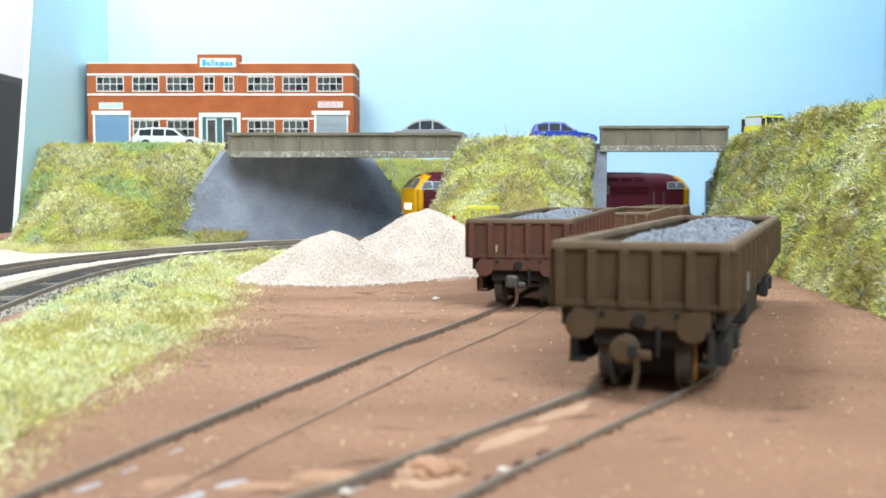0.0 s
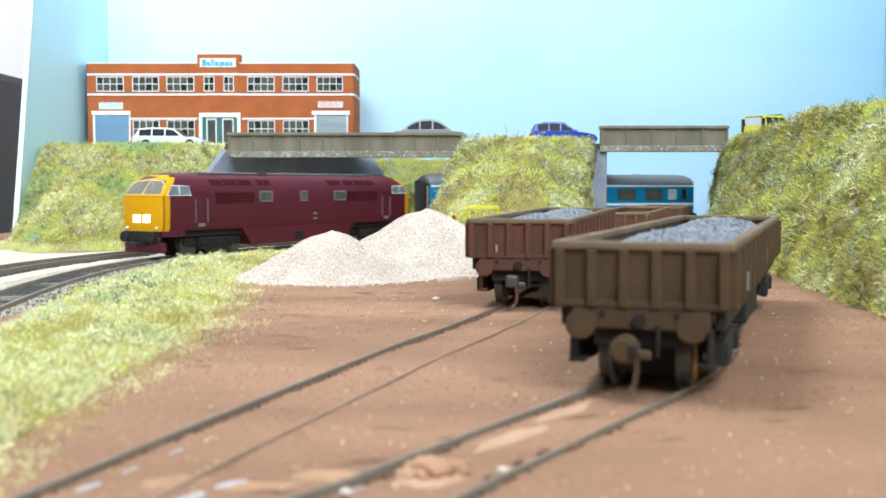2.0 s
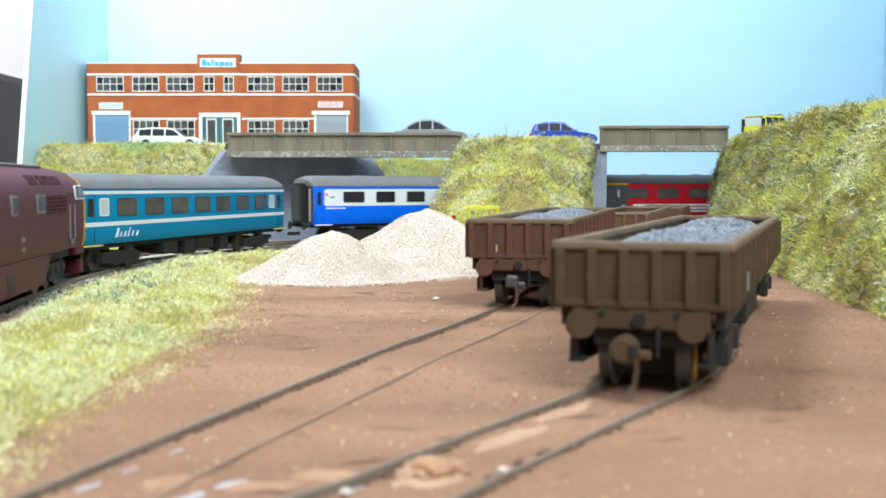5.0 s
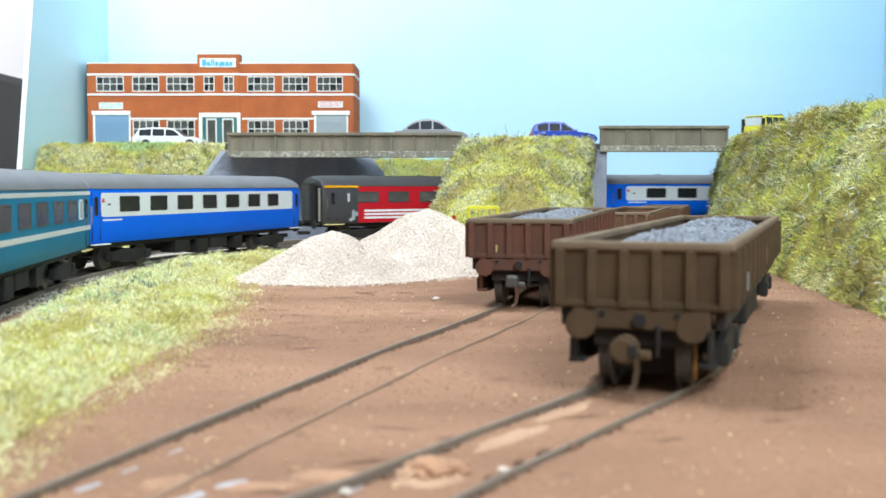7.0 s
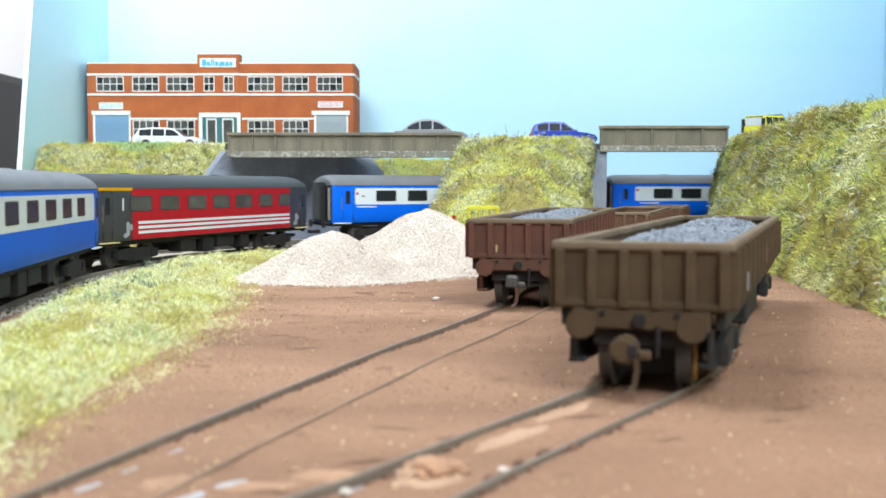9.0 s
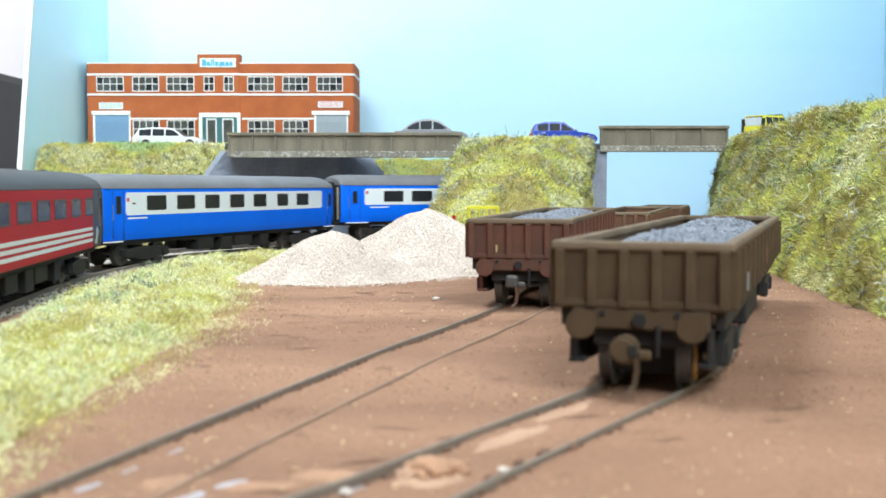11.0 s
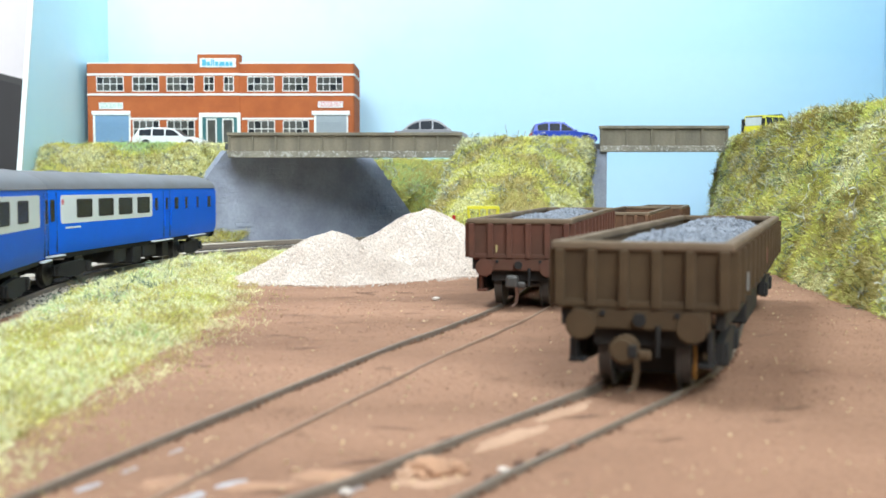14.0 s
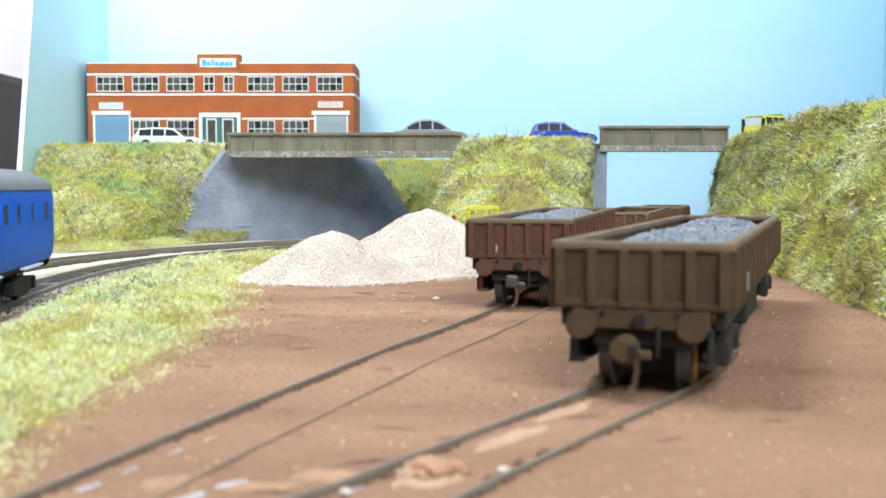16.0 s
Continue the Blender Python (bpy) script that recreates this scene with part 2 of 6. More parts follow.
def catmull(points, step=6.0):
    """A smooth line through the points."""
    p = [Vector(q) for q in points]
    p = [2 * p[0] - p[1]] + p + [2 * p[-1] - p[-2]]
    out = []
    for i in range(1, len(p) - 2):
        n = max(2, int((p[i + 1] - p[i]).length / step))
        for k in range(n):
            t = k / n
            out.append(0.5 * (2 * p[i] + (p[i + 1] - p[i - 1]) * t + (2 * p[i - 1] - 5 * p[i] + 4 * p[i + 1] - p[i + 2]) * t * t
                              + (3 * p[i] - p[i - 1] - 3 * p[i + 1] + p[i + 2]) * t ** 3))
    return out + [p[-2]]


def sweep(bm, line, offset, w0, w1, z0, z1, climb=False):
    """A bar with a tapered section along a line in plan, offset sideways."""
    rings = []
    for i, q in enumerate(line):
        a, b = line[max(0, i - 1)], line[min(len(line) - 1, i + 1)]
        d = (b - a).normalized()
        n = Vector((d.y, -d.x))
        c = q + n * offset
        up = rise(q.x) if climb and q.y > 500 else 0.0
        rings.append([(c.x + n.x * s, c.y + n.y * s, z + up) for s, z in ((-w0, z0), (w0, z0), (w1, z1), (-w1, z1))])
    return loft(bm, rings)


def heap(rng, shape, count, size):
    """Many small broken stones over a shape that gives a place from two random numbers."""
    verts, faces = [], []
    for _ in range(count):
        c = shape(rng.random(), rng.random())
        s = size * rng.uniform(0.6, 1.5)
        axes = Euler((rng.uniform(0, 6), rng.uniform(0, 6), rng.uniform(0, 6))).to_matrix()
        k = len(verts)
        for d in ((1, 0, 0), (-1, 0, 0), (0, 1, 0), (0, -1, 0), (0, 0, 0.8), (0, 0, -0.8)):
            verts.append(Vector(c) + axes @ (Vector(d) * s * rng.uniform(0.7, 1.2)))
        for f in ((0, 2, 4), (2, 1, 4), (1, 3, 4), (3, 0, 4), (2, 0, 5), (1, 2, 5), (3, 1, 5), (0, 3, 5)):
            faces.append([k + i for i in f])
    return verts, faces


def stones(name, rng, shape, count, size, mat, parent=None, label=""):
    verts, faces = heap(rng, shape, count, size)
    me = bpy.data.meshes.new(name)
    me.from_pydata([tuple(v * 0.001) for v in verts], [], faces)
    me.materials.append(M[mat])
    ob = new(name, me)
    ob.parent = parent
    return tagged(ob, label=label, kind="stuff")


# ---- the main line's curve in plan, and the train's run along it ----
KNOTS = np.array([-2000, -140, -100, 92.9, 314.3, 535.7, 757.1, 978.6, 1180, 1220, 1420, 1450, 2600])
BENDS = np.array([0, 0, 0.81, 0.04, 2.83, 2.27, 2.36, -0.52, -0.52, 1.35, 1.35, 0, 0]) / 1000
RUN = np.arange(-1700.0, 2500.0, 10.0)


def main_line():
    turn = np.cumsum(np.interp(RUN, KNOTS, BENDS)) * 10
    i = int(np.searchsorted(RUN, 0))
    turn = turn - turn[i] - 0.15
    x, y = np.cumsum(np.sin(turn)) * 10, np.cumsum(np.cos(turn)) * 10
    return x - x[i] - 156.7, y - y[i] + 311.1


MX, MY = main_line()
ZM = -3.0


def on_line(s):
    return Vector((float(np.interp(s, RUN, MX)), float(np.interp(s, RUN, MY))))


def rise(x):
    """The line climbs a little on its way round under the short bridge."""
    k = min(1, max(0, (x + 60) / 150))
    return 3.2 * k * k * (3 - 2 * k)


def train_at(t):
    """How far back along the line the head of the train is."""
    return 604.0 - 134.3 * t + 0.165 * t * t


def vehicle_pose(t, back, length):
    front = train_at(t) + back
    a, b = on_line(front + length * 0.16), on_line(front + length * 0.84)
    m, d = (a + b) / 2, b - a
    return pose(m.x / 1000, m.y / 1000, (ZM + rise(m.x) * (m.y > 500)) / 1000, 0, 0, math.degrees(-math.atan2(d.x, d.y)))

# ---- the setting: baseboard, backdrop boards, room ----
def structure(name, bm, mat, label, smooth=False):
    return tagged(part(name, bm, mat, None, label, smooth), kind="structure")


def uneven(bm, amount, scale, zmin=-1e9):
    for v in bm.verts:
        if v.co.z > zmin:
            v.co.z += amount * noise.noise(v.co * scale) + 0.4 * amount * noise.noise(v.co * scale * 4.1)


def ground_z(x, y):
    """The yard lies higher than the main line."""
    k = min(1, max(0, (x + 165 - max(0, (y - 560)) * 0.45) / 40))
    return -6.6 + 5.3 * k * k * (3 - 2 * k)


def make_ground():
    bm = bmesh.new()
    nx = 150
    xs, ys = np.linspace(-430, 470, nx), np.concatenate([np.linspace(-1500, -140, 40), np.linspace(-130, 1119, 200)])
    ny = len(ys)
    g = [[bm.verts.new((x, y, ground_z(x, y) + 0.5 * noise.noise(Vector((x, y, 0)) * 0.03)
                        + 0.22 * noise.noise(Vector((x, y, 5)) * 0.16))) for x in xs] for y in ys]
    for j in range(ny - 1):
        for i in range(nx - 1):
            bm.faces.new((g[j][i], g[j][i + 1], g[j + 1][i + 1], g[j + 1][i]))
    return structure("ground", bm, "earth", "reddish brown powdered earth of the model yard", True)


make_ground()
structure("baseboard", bx(-430, 470, -1500, 1119, -40, -9), "ply", "plain plywood board under the model railway")
structure("baseboard_side", bx(470.5, 1900, 860, 1190, -40, -8), "ply", "plain plywood board carrying the track on beyond the scenery")
for x, y in ((-400, -1470), (440, -1470), (-400, -200), (440, -200), (-400, 1085), (440, 1085), (1860, 890), (1860, 1160), (1150, 890), (1150, 1160)):
    structure("table_leg", bx(x - 22, x + 22, y - 22, y + 22, -950, -40.2, bevel=2), "ply", "plain timber leg under the board")
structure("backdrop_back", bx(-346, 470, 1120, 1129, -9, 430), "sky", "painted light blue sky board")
bm = bmesh.new()
prism_x(bm, [(871, -9), (1120, -9), (1120, 430), (976, 430), (919, 197)], -349.5, -346)
structure("backdrop_side", bm, "sky_lit", "painted blue side board, its brightness put into the colour, with a slanting front edge")
bm = bmesh.new()
prism_x(bm, [(868.5, -9), (870.6, -9), (918.6, 197), (975.6, 430), (973.5, 430), (916.5, 197)], -349.9, -345.6)
structure("trim", bm, "board_edge", "rough pale edge of the side board")
bm = box(bmesh.new(), 456, 464, 560, 1119.6, 62, 430)
box(bm, 456, 464, 560, 915, -9, 61.9)
box(bm, 456, 464, 1025, 1119.6, -9, 61.9)
structure("backdrop_end", bm, "sky", "painted light blue end board with an opening for the track")
structure("wall_north", bx(-2600, 2600, 2700, 2750, -950, 1450), "white_wall", "plain white room wall")
structure("wall_south", bx(-2600, 2600, -1850, -1800, -950, 1450), "room_wall", "plain grey room wall")
structure("wall_west", bx(-2650, -2600, -1850, 2750, -950, 1450), "room_wall", "plain white room wall")
structure("wall_east", bx(2600, 2650, -1850, 2750, -950, 1450), "room_wall", "plain white room wall")
structure("floor", bx(-2650, 2650, -1850, 2750, -1000, -950), "carpet", "plain brown carpet")
structure("ceiling", bx(-2650, 2650, -1850, 2750, 1450, 1500), "white_wall", "plain white ceiling")

unit = thing("shelf_unit", "black shelf unit with a grey top against a white wall", "shelf", at=(-1150, 1900, -950))
part("side_panel", bx(-400, -380, 0, 300, 0, 1190), "black_unit", unit)
part("side_panel", bx(290, 310, 0, 300, 0, 1190), "black_unit", unit)
part("top", bx(-400, 310, -6, 300, 1190, 1203), "grey_unit", unit, "pale grey top board")
part("back", bx(-380, 290, 280, 300, 0, 1190), "black_unit", unit)
for k, z in enumerate((60, 420, 780, 925, 1010)):
    part("shelf", bx(-380, 290, 8, 280, z, z + 18), "black_unit", unit)
part("rail", bx(-380, 290, -3, 6, 1150, 1172), "grey_unit", unit)

# ---- embankments ----
EMB = {}


def bank(name, base, top, z1, back, label, nu=110, nv=40, z0=-4.0, rough=8.0):
    """A grassy slope between a line at its foot and a line at its brow, with a flat top drawn back to the line back."""
    def along(line, n):
        pts = [Vector(p) for p in line]
        ls = [0]
        for a, b in zip(pts, pts[1:]):
            ls.append(ls[-1] + (b - a).length)
        return [Vector((float(np.interp(t * ls[-1], ls, [p.x for p in pts])), float(np.interp(t * ls[-1], ls, [p.y for p in pts]))))
                for t in np.linspace(0, 1, n)]
    B, T, K = along(base, nu), along(top, nu), along(back, nu)
    bm = bmesh.new()
    rows = []
    for j in range(nv + 1):
        v = j / nv
        row = []
        for i in range(nu):
            p = B[i].lerp(T[i], v ** 1.15)
            q = Vector((p.x, p.y, z0 + (z1 - z0) * (v ** 0.9)))
            w = math.sin(math.pi * min(1, v * 1.1 + 0.05)) * 0.8 + 0.2
            d = Vector((noise.noise(q * 0.03), noise.noise(q * 0.03 + Vector((9, 0, 0))), noise.noise(q * 0.035 + Vector((0, 7, 0)))))
            d += 0.45 * Vector((noise.noise(q * 0.12), noise.noise(q * 0.12 + Vector((5, 0, 0))), noise.noise(q * 0.12 + Vector((0, 5, 0)))))
            q += d * rough * w
            c = Vector((q.x, q.y * 0.8, q.z))
            lump = abs(noise.noise(c * 0.16 + Vector((3, 0, 0)))) * 4.6 + abs(noise.noise(c * 0.33 + Vector((0, 11, 0)))) * 2.2 - 2.0
            q += Vector((0, -0.75, 0.45)) * lump * w
            row.append(bm.verts.new(q))
        rows.append(row)
    for k in (0.12, 0.5, 1.0):
        rows.append([bm.verts.new((*T[i].lerp(K[i], k), z1 + (1.0 if k < 1 else -0.5) * (noise.noise(Vector((T[i].x, T[i].y, k)) * 0.05) * 3.0 + noise.noise(Vector((T[i].x, T[i].y, k + 3)) * 0.16) * 1.6))) for i in range(nu)])
    for a, b in zip(rows, rows[1:]):
        for i in range(nu - 1):
            bm.faces.new((a[i], a[i + 1], b[i + 1], b[i]))
    bmesh.ops.recalc_face_normals(bm, faces=bm.faces)
    EMB[name + label] = [[v.co.copy() for v in r] for r in rows[:nv + 3]]
    ob = part(name, bm, "turf", None, label, True)
    tagged(ob, kind="structure", category="embankment")
    return EMB[name + label]


mid = bank("embankment", [(-8, 810), (-16, 740), (-4, 668), (30, 645), (72, 655), (96, 730), (117, 862)],
           [(16, 868), (18, 852), (30, 838), (52, 832), (82, 832), (106, 842), (120, 864)], 76,
           [(18, 872), (25, 872), (40, 872), (60, 872), (80, 872), (100, 872), (119, 872)],
           "grassy embankment between the two bridges")
right = bank("embankment", [(222, 900), (193, 770), (166, 610), (154, 496), (142, 380), (137, 331), (148, 230), (170, 120)],
             [(234, 900), (226, 780), (206, 640), (192, 560), (196, 490), (205, 420), (216, 330), (232, 200)], 78,
             [(455, 1118), (455, 900), (455, 800), (455, 700), (455, 600), (455, 500), (455, 350), (455, 200)],
             "tall grassy embankment beside the sidings", nu=190, nv=44)
left = bank("embankment", [(-345, 864), (-318, 795), (-275, 742), (-240, 768), (-222, 802), (-209, 863)],
            [(-345, 927), (-330, 915), (-290, 902), (-262, 902), (-212, 902), (-170, 908)], 74,
            [(-345, 1118), (-300, 1118), (-250, 1118), (-180, 1118), (-60, 1118)],
            "grassy embankment below the factory")
rear = bank("embankment", [(-34, 1024), (-12, 1004), (30, 998), (80, 1005)], [(-70, 1030), (-20, 1035), (30, 1040), (80, 1050)], 64,
            [(-70, 1118), (-20, 1118), (30, 1118), (80, 1118)], "grassy bank behind the railway under the bridge", nu=60, nv=26)

# ---- road deck, bridges, abutments ----
structure("road_deck", bx(127.5, 300, 868.5, 890, 69.5, 74), "road", "narrow road deck over the short bridge")
structure("road", bx(-176, 127, 870, 926, 69.5, 74), "road", "dark grey road along the top of the embankments")


def abutment_wall():
    th = thing("abutment", "grey blue painted stone bridge abutment with sloping wing walls", "bridge abutment", kind="structure")
    plan = [(-216, 852), (-178, 886), (-66, 972), (-30, 1010)]
    tops = [10, 69, 69, 14]
    bm = bmesh.new()
    for k in range(3):
        a, b = Vector(plan[k]), Vector(plan[k + 1])
        n = 24 if k == 1 else 10
        front = []
        for i in range(n + 1):
            t = i / n
            p = a.lerp(b, t)
            zt = tops[k] + (tops[k + 1] - tops[k]) * t
            col = []
            for j in range(15):
                z = -6 + (zt + 6) * j / 14
                d = 0.6 * noise.noise(Vector((p.x, p.y, z)) * 0.09) + 0.3 * noise.noise(Vector((p.x, p.y, z * 2)) * 0.25)
                col.append(bm.verts.new((p.x + d, p.y - d, z)))
            front.append(col)
        for c0, c1 in zip(front, front[1:]):
            for j in range(14):
                bm.faces.new((c0[j], c1[j], c1[j + 1], c0[j + 1]))
    r = bmesh.ops.extrude_face_region(bm, geom=list(bm.faces))
    for v in r["geom"]:
        if isinstance(v, bmesh.types.BMVert):
            v.co += Vector((-6, 7, 0))
    bmesh.ops.recalc_face_normals(bm, faces=bm.faces)
    part("wall", bm, "stone_wall", th, smooth=True)
    # rows of weathered blocks standing proud of the wall
    rng = random.Random(4)
    a, b = Vector(plan[0]), Vector(plan[3])
    for k in range(3):
        a, b = Vector(plan[k]), Vector(plan[k + 1])
        d = (b - a).normalized()
        n = Vector((d.y, -d.x))
        L = (b - a).length
        for j in range(17):
            z = -3 + j * 4.1 + rng.uniform(-0.3, 0.3)
            u = rng.uniform(0, 9)
            while u < L - 8:
                w = rng.uniform(7, 22)
                zt = tops[k] + (tops[k + 1] - tops[k]) * ((u + w / 2) / L)
                if z + 5 < zt - 2 and rng.random() < 0.85:
                    p = a + d * u
                    q = a + d * (u + w)
                    bm = bmesh.new()
                    h = rng.uniform(3.1, 3.9)
                    o = rng.uniform(0.05, 0.34)
                    ring = lambda f, s: [(p.x + n.x * f + d.x * s, p.y + n.y * f + d.y * s, z + s * 0.5), (q.x + n.x * f - d.x * s, q.y + n.y * f - d.y * s, z + s * 0.4),
                                         (q.x + n.x * f - d.x * s, q.y + n.y * f - d.y * s, z + h - s), (p.x + n.x * f + d.x * s, p.y + n.y * f + d.y * s, z + h - s * 0.6)]
                    loft(bm, [ring(-1, 0), ring(o * 0.5, 0.1), ring(o, 0.9)])
                    part("stone", bm, "stone_wall", th)
                u += w + 0.6
    return th


abutment_wall()
th = thing("pier", "narrow grey stone pier under the short bridge", "bridge pier", kind="structure")
bm = bmesh.new()
loft(bm, [[(x, y, z) for x, y in rounded(124 - w, 132, 866, 936, 1.2, 2)] for z, w in ((-6, 16), (20, 10), (45, 4), (69.4, 0))])
part("shaft", bm, "stone_wall", th)


def girder(name, x0, x1, y, z0, z1, posts, label):
    """A concrete parapet girder: a web, a coping, a kerb at the foot and raised stiffeners."""
    th = thing(name, label, "bridge girder")
    part("web", bx(x0, x1, y, y + 3.5, z0 + 1, z1 - 1, bevel=0.2), "concrete", th)
    part("coping", bx(x0 - 0.6, x1 + 0.6, y - 2.0, y + 5, z1 - 2.6, z1, bevel=0.5), "concrete", th)
    bm = bx(x0, x1, y - 1.6, y + 4, z0, z0 + 5.0, bevel=0.5)
    part("foot", bm, "concrete_foot", th, "pale chipped foot of the girder")
    stiff = None
    for k in range(posts):
        x = x0 + 1 + (x1 - x0 - 2) * k / (posts - 1)
        if stiff is None:
            stiff = part("stiffener", bx(-0.8, 0.8, y - 1.5, y + 0.3, z0 + 4.6, z1 - 2.4, bevel=0.25), "concrete", th)
            stiff.matrix_basis = pose(x / 1000, 0, 0)
        else:
            again("stiffener", stiff, th, x)
    rng = random.Random(int(x1))

    def chipped(u, v):
        return (x0 + u * (x1 - x0), y - 1.75 - 0.1 * rng.random(), z0 + 0.4 + (4.9 if v > 0.45 else 2.2) * rng.random() ** (0.35 if v > 0.45 else 1.0))
    stones("flakes", rng, chipped, int((x1 - x0) * 1.5), 0.42, "flake", th, "small pale chips along the foot")
    return th


g1 = girder("bridge_girder", -172, 15, 862, 62.5, 82.5, 11, "weathered grey concrete bridge girder with raised stiffeners over the main line")
g2 = girder("bridge_girder", 126, 228.5, 864, 67, 88, 6, "short weathered concrete bridge girder over the curved line")
structure("bridge_soffit", bx(-174, 20, 866, 960, 65.5, 69.3), "concrete", "grey underside of the bridge deck")

# ---- tracks ----
def line_pts(points):
    return [Vector((float(x), float(y))) for x, y in points]


def track(name, line, zt, label, sleepers=None, base=None, gauge=16.5, w=1.0, sunk=0.0, inner=0.0):
    th = thing(name, label, "railway track", kind="structure")
    for s in (-1, 1):
        zz = zt - (sunk if s > 0 else 0)
        o = s * gauge / 2 - (inner if s > 0 else 0)
        bm = sweep(bmesh.new(), line, o, 1.1 * w, 0.75 * w, zz - 2.1, zz - 0.35, bool(base))
        part("rail", bm, "rail_dusty" if inner and s > 0 else "rail", th)
        bm = sweep(bmesh.new(), line, o, 0.6 * w, 0.55 * w, zz - 0.36, zz, bool(base))
        part("rail_head", bm, "rail_dusty" if inner and s > 0 else "rail_head", th)
    if sleepers:
        s0, s1, step = sleepers
        src = None
        acc, last = 0.0, line[0]
        nxt = s0
        for i in range(1, len(line)):
            acc += (line[i] - line[i - 1]).length
            while nxt <= acc and nxt < s1:
                d = (line[i] - line[i - 1]).normalized()
                rz = math.degrees(-math.atan2(d.x, d.y))
                q = line[i] + (line[i - 1] - line[i]) * ((acc - nxt) / max(0.01, (line[i] - line[i - 1]).length))
                if src is None:
                    src = part("sleeper", bx(-16, 16, -1.7, 1.7, -1.6, 0, bevel=0.2), "sleeper", th)
                    src.matrix_basis = pose(q.x / 1000, q.y / 1000, (zt - 1.8 + (rise(q.x) if q.y > 500 else 0)) / 1000, 0, 0, rz)
                else:
                    again("sleeper", src, th, q.x, q.y, zt - 1.8 + (rise(q.x) if q.y > 500 else 0), rz)
                nxt += step
    if base:
        bm = sweep(bmesh.new(), line, 0, 27, 20, zt - 6.5, zt - 2.15, True)
        for v in bm.verts:
            v.co.z += 0.5 * noise.noise(v.co * 0.2)
        part("ballast_bed", bm, "ballast", th, "pale cream ballast")
    return th


near_line = [on_line(s) for s in range(-1480, 2400, 8)]
track("main_track", near_line, ZM, "black sleepered model track curving under the bridges", (1350, 2250, 7.2), True)
far_line = []
for i, q in enumerate(near_line):
    a, b = near_line[max(0, i - 1)], near_line[min(len(near_line) - 1, i + 1)]
    d = (b - a).normalized()
    far_line.append(q + Vector((-d.y, d.x)) * (54 + min(30, max(0, 400 - q.y) * 0.12)))
track("main_track", [p for p in far_line if p.y < 1060 and p.x < 300], ZM, "second model track on pale ballast beside the first", (1390, 2050, 7.2), True)
side_a = catmull(line_pts([(-66, 80), (-46, 138), (-36, 170), (-23, 210), (-4, 268), (10.5, 307), (31, 374), (68, 541), (98, 600), (147, 775), (186, 915 - 40)]))
side_b = catmull(line_pts([(-54, 84), (-11.5, 133.5), (2.2, 154.0), (19.2, 180.5), (41, 216), (59.5, 254), (80, 316), (102, 387), (128, 470)]))
track("siding_track", side_a, 0, "rusty model rails sunk in brown earth", w=0.5, sunk=0.8, inner=1.0)
track("siding_track", side_b, 0, "rusty model rails sunk in brown earth under the loaded wagon", w=0.55, sunk=0.3)


def ribbon(rows, n, lift, rough, step=7.0, lumps=0.0):
    """A sheet on the ground between two borders given as y, x0, x1."""
    ys = np.array([r[0] for r in rows])
    bm = bmesh.new()
    g = []
    for y in np.arange(ys[0], ys[-1], step):
        a, b = float(np.interp(y, ys, [r[1] for r in rows])), float(np.interp(y, ys, [r[2] for r in rows]))
        row = []
        for i in range(n + 1):
            x = a + (b - a) * i / n
            if 0 < i < n:
                x += 2 * noise.noise(Vector((x, y, 3)) * 0.06)
            else:
                x += 7 * noise.noise(Vector((x, y, 3)) * 0.04) + 3 * noise.noise(Vector((x, y, 9)) * 0.15)
            edge = min(i, n - i) / (n / 2)
            row.append(bm.verts.new((x, y, ground_z(x, y) - 0.9 + (lift + 0.9) * min(1, edge * 3) + rough * edge * noise.noise(Vector((x, y, 0)) * 0.07)
                                     + lumps * min(1, edge * 3) * (abs(noise.noise(Vector((x, y, 2)) * 0.11)) + 0.6 * abs(noise.noise(Vector((x, y, 6)) * 0.26)) - 0.35))))
        g.append(row)
    for a, b in zip(g, g[1:]):
        for i in range(n):
            bm.faces.new((a[i], a[i + 1], b[i + 1], b[i]))
    return bm, [[v.co.copy() for v in r] for r in g]


VERGE = [(100, -110, -60), (169, -116, -68), (248, -120, -69), (305, -127, -70), (397, -146, -77), (466, -153, -87), (586, -149, -96), (640, -134, -97), (700, -106, -88)]
bm, _ = ribbon([(y, -425, a + 6) for y, a, b in VERGE] + [(760, -425, -70), (900, -425, 0), (1000, -425, 60)], 20, 0.5, 0.5)
structure("ballast_sheet", bm, "ballast", "pale cream ballast spread along the main line", True)
bm, verge = ribbon(VERGE, 26, 2.2, 3.4, 2.8, 4.5)
tagged(structure("verge", bm, "turf", "low grassy verge between the yard and the main line", True), category="verge")

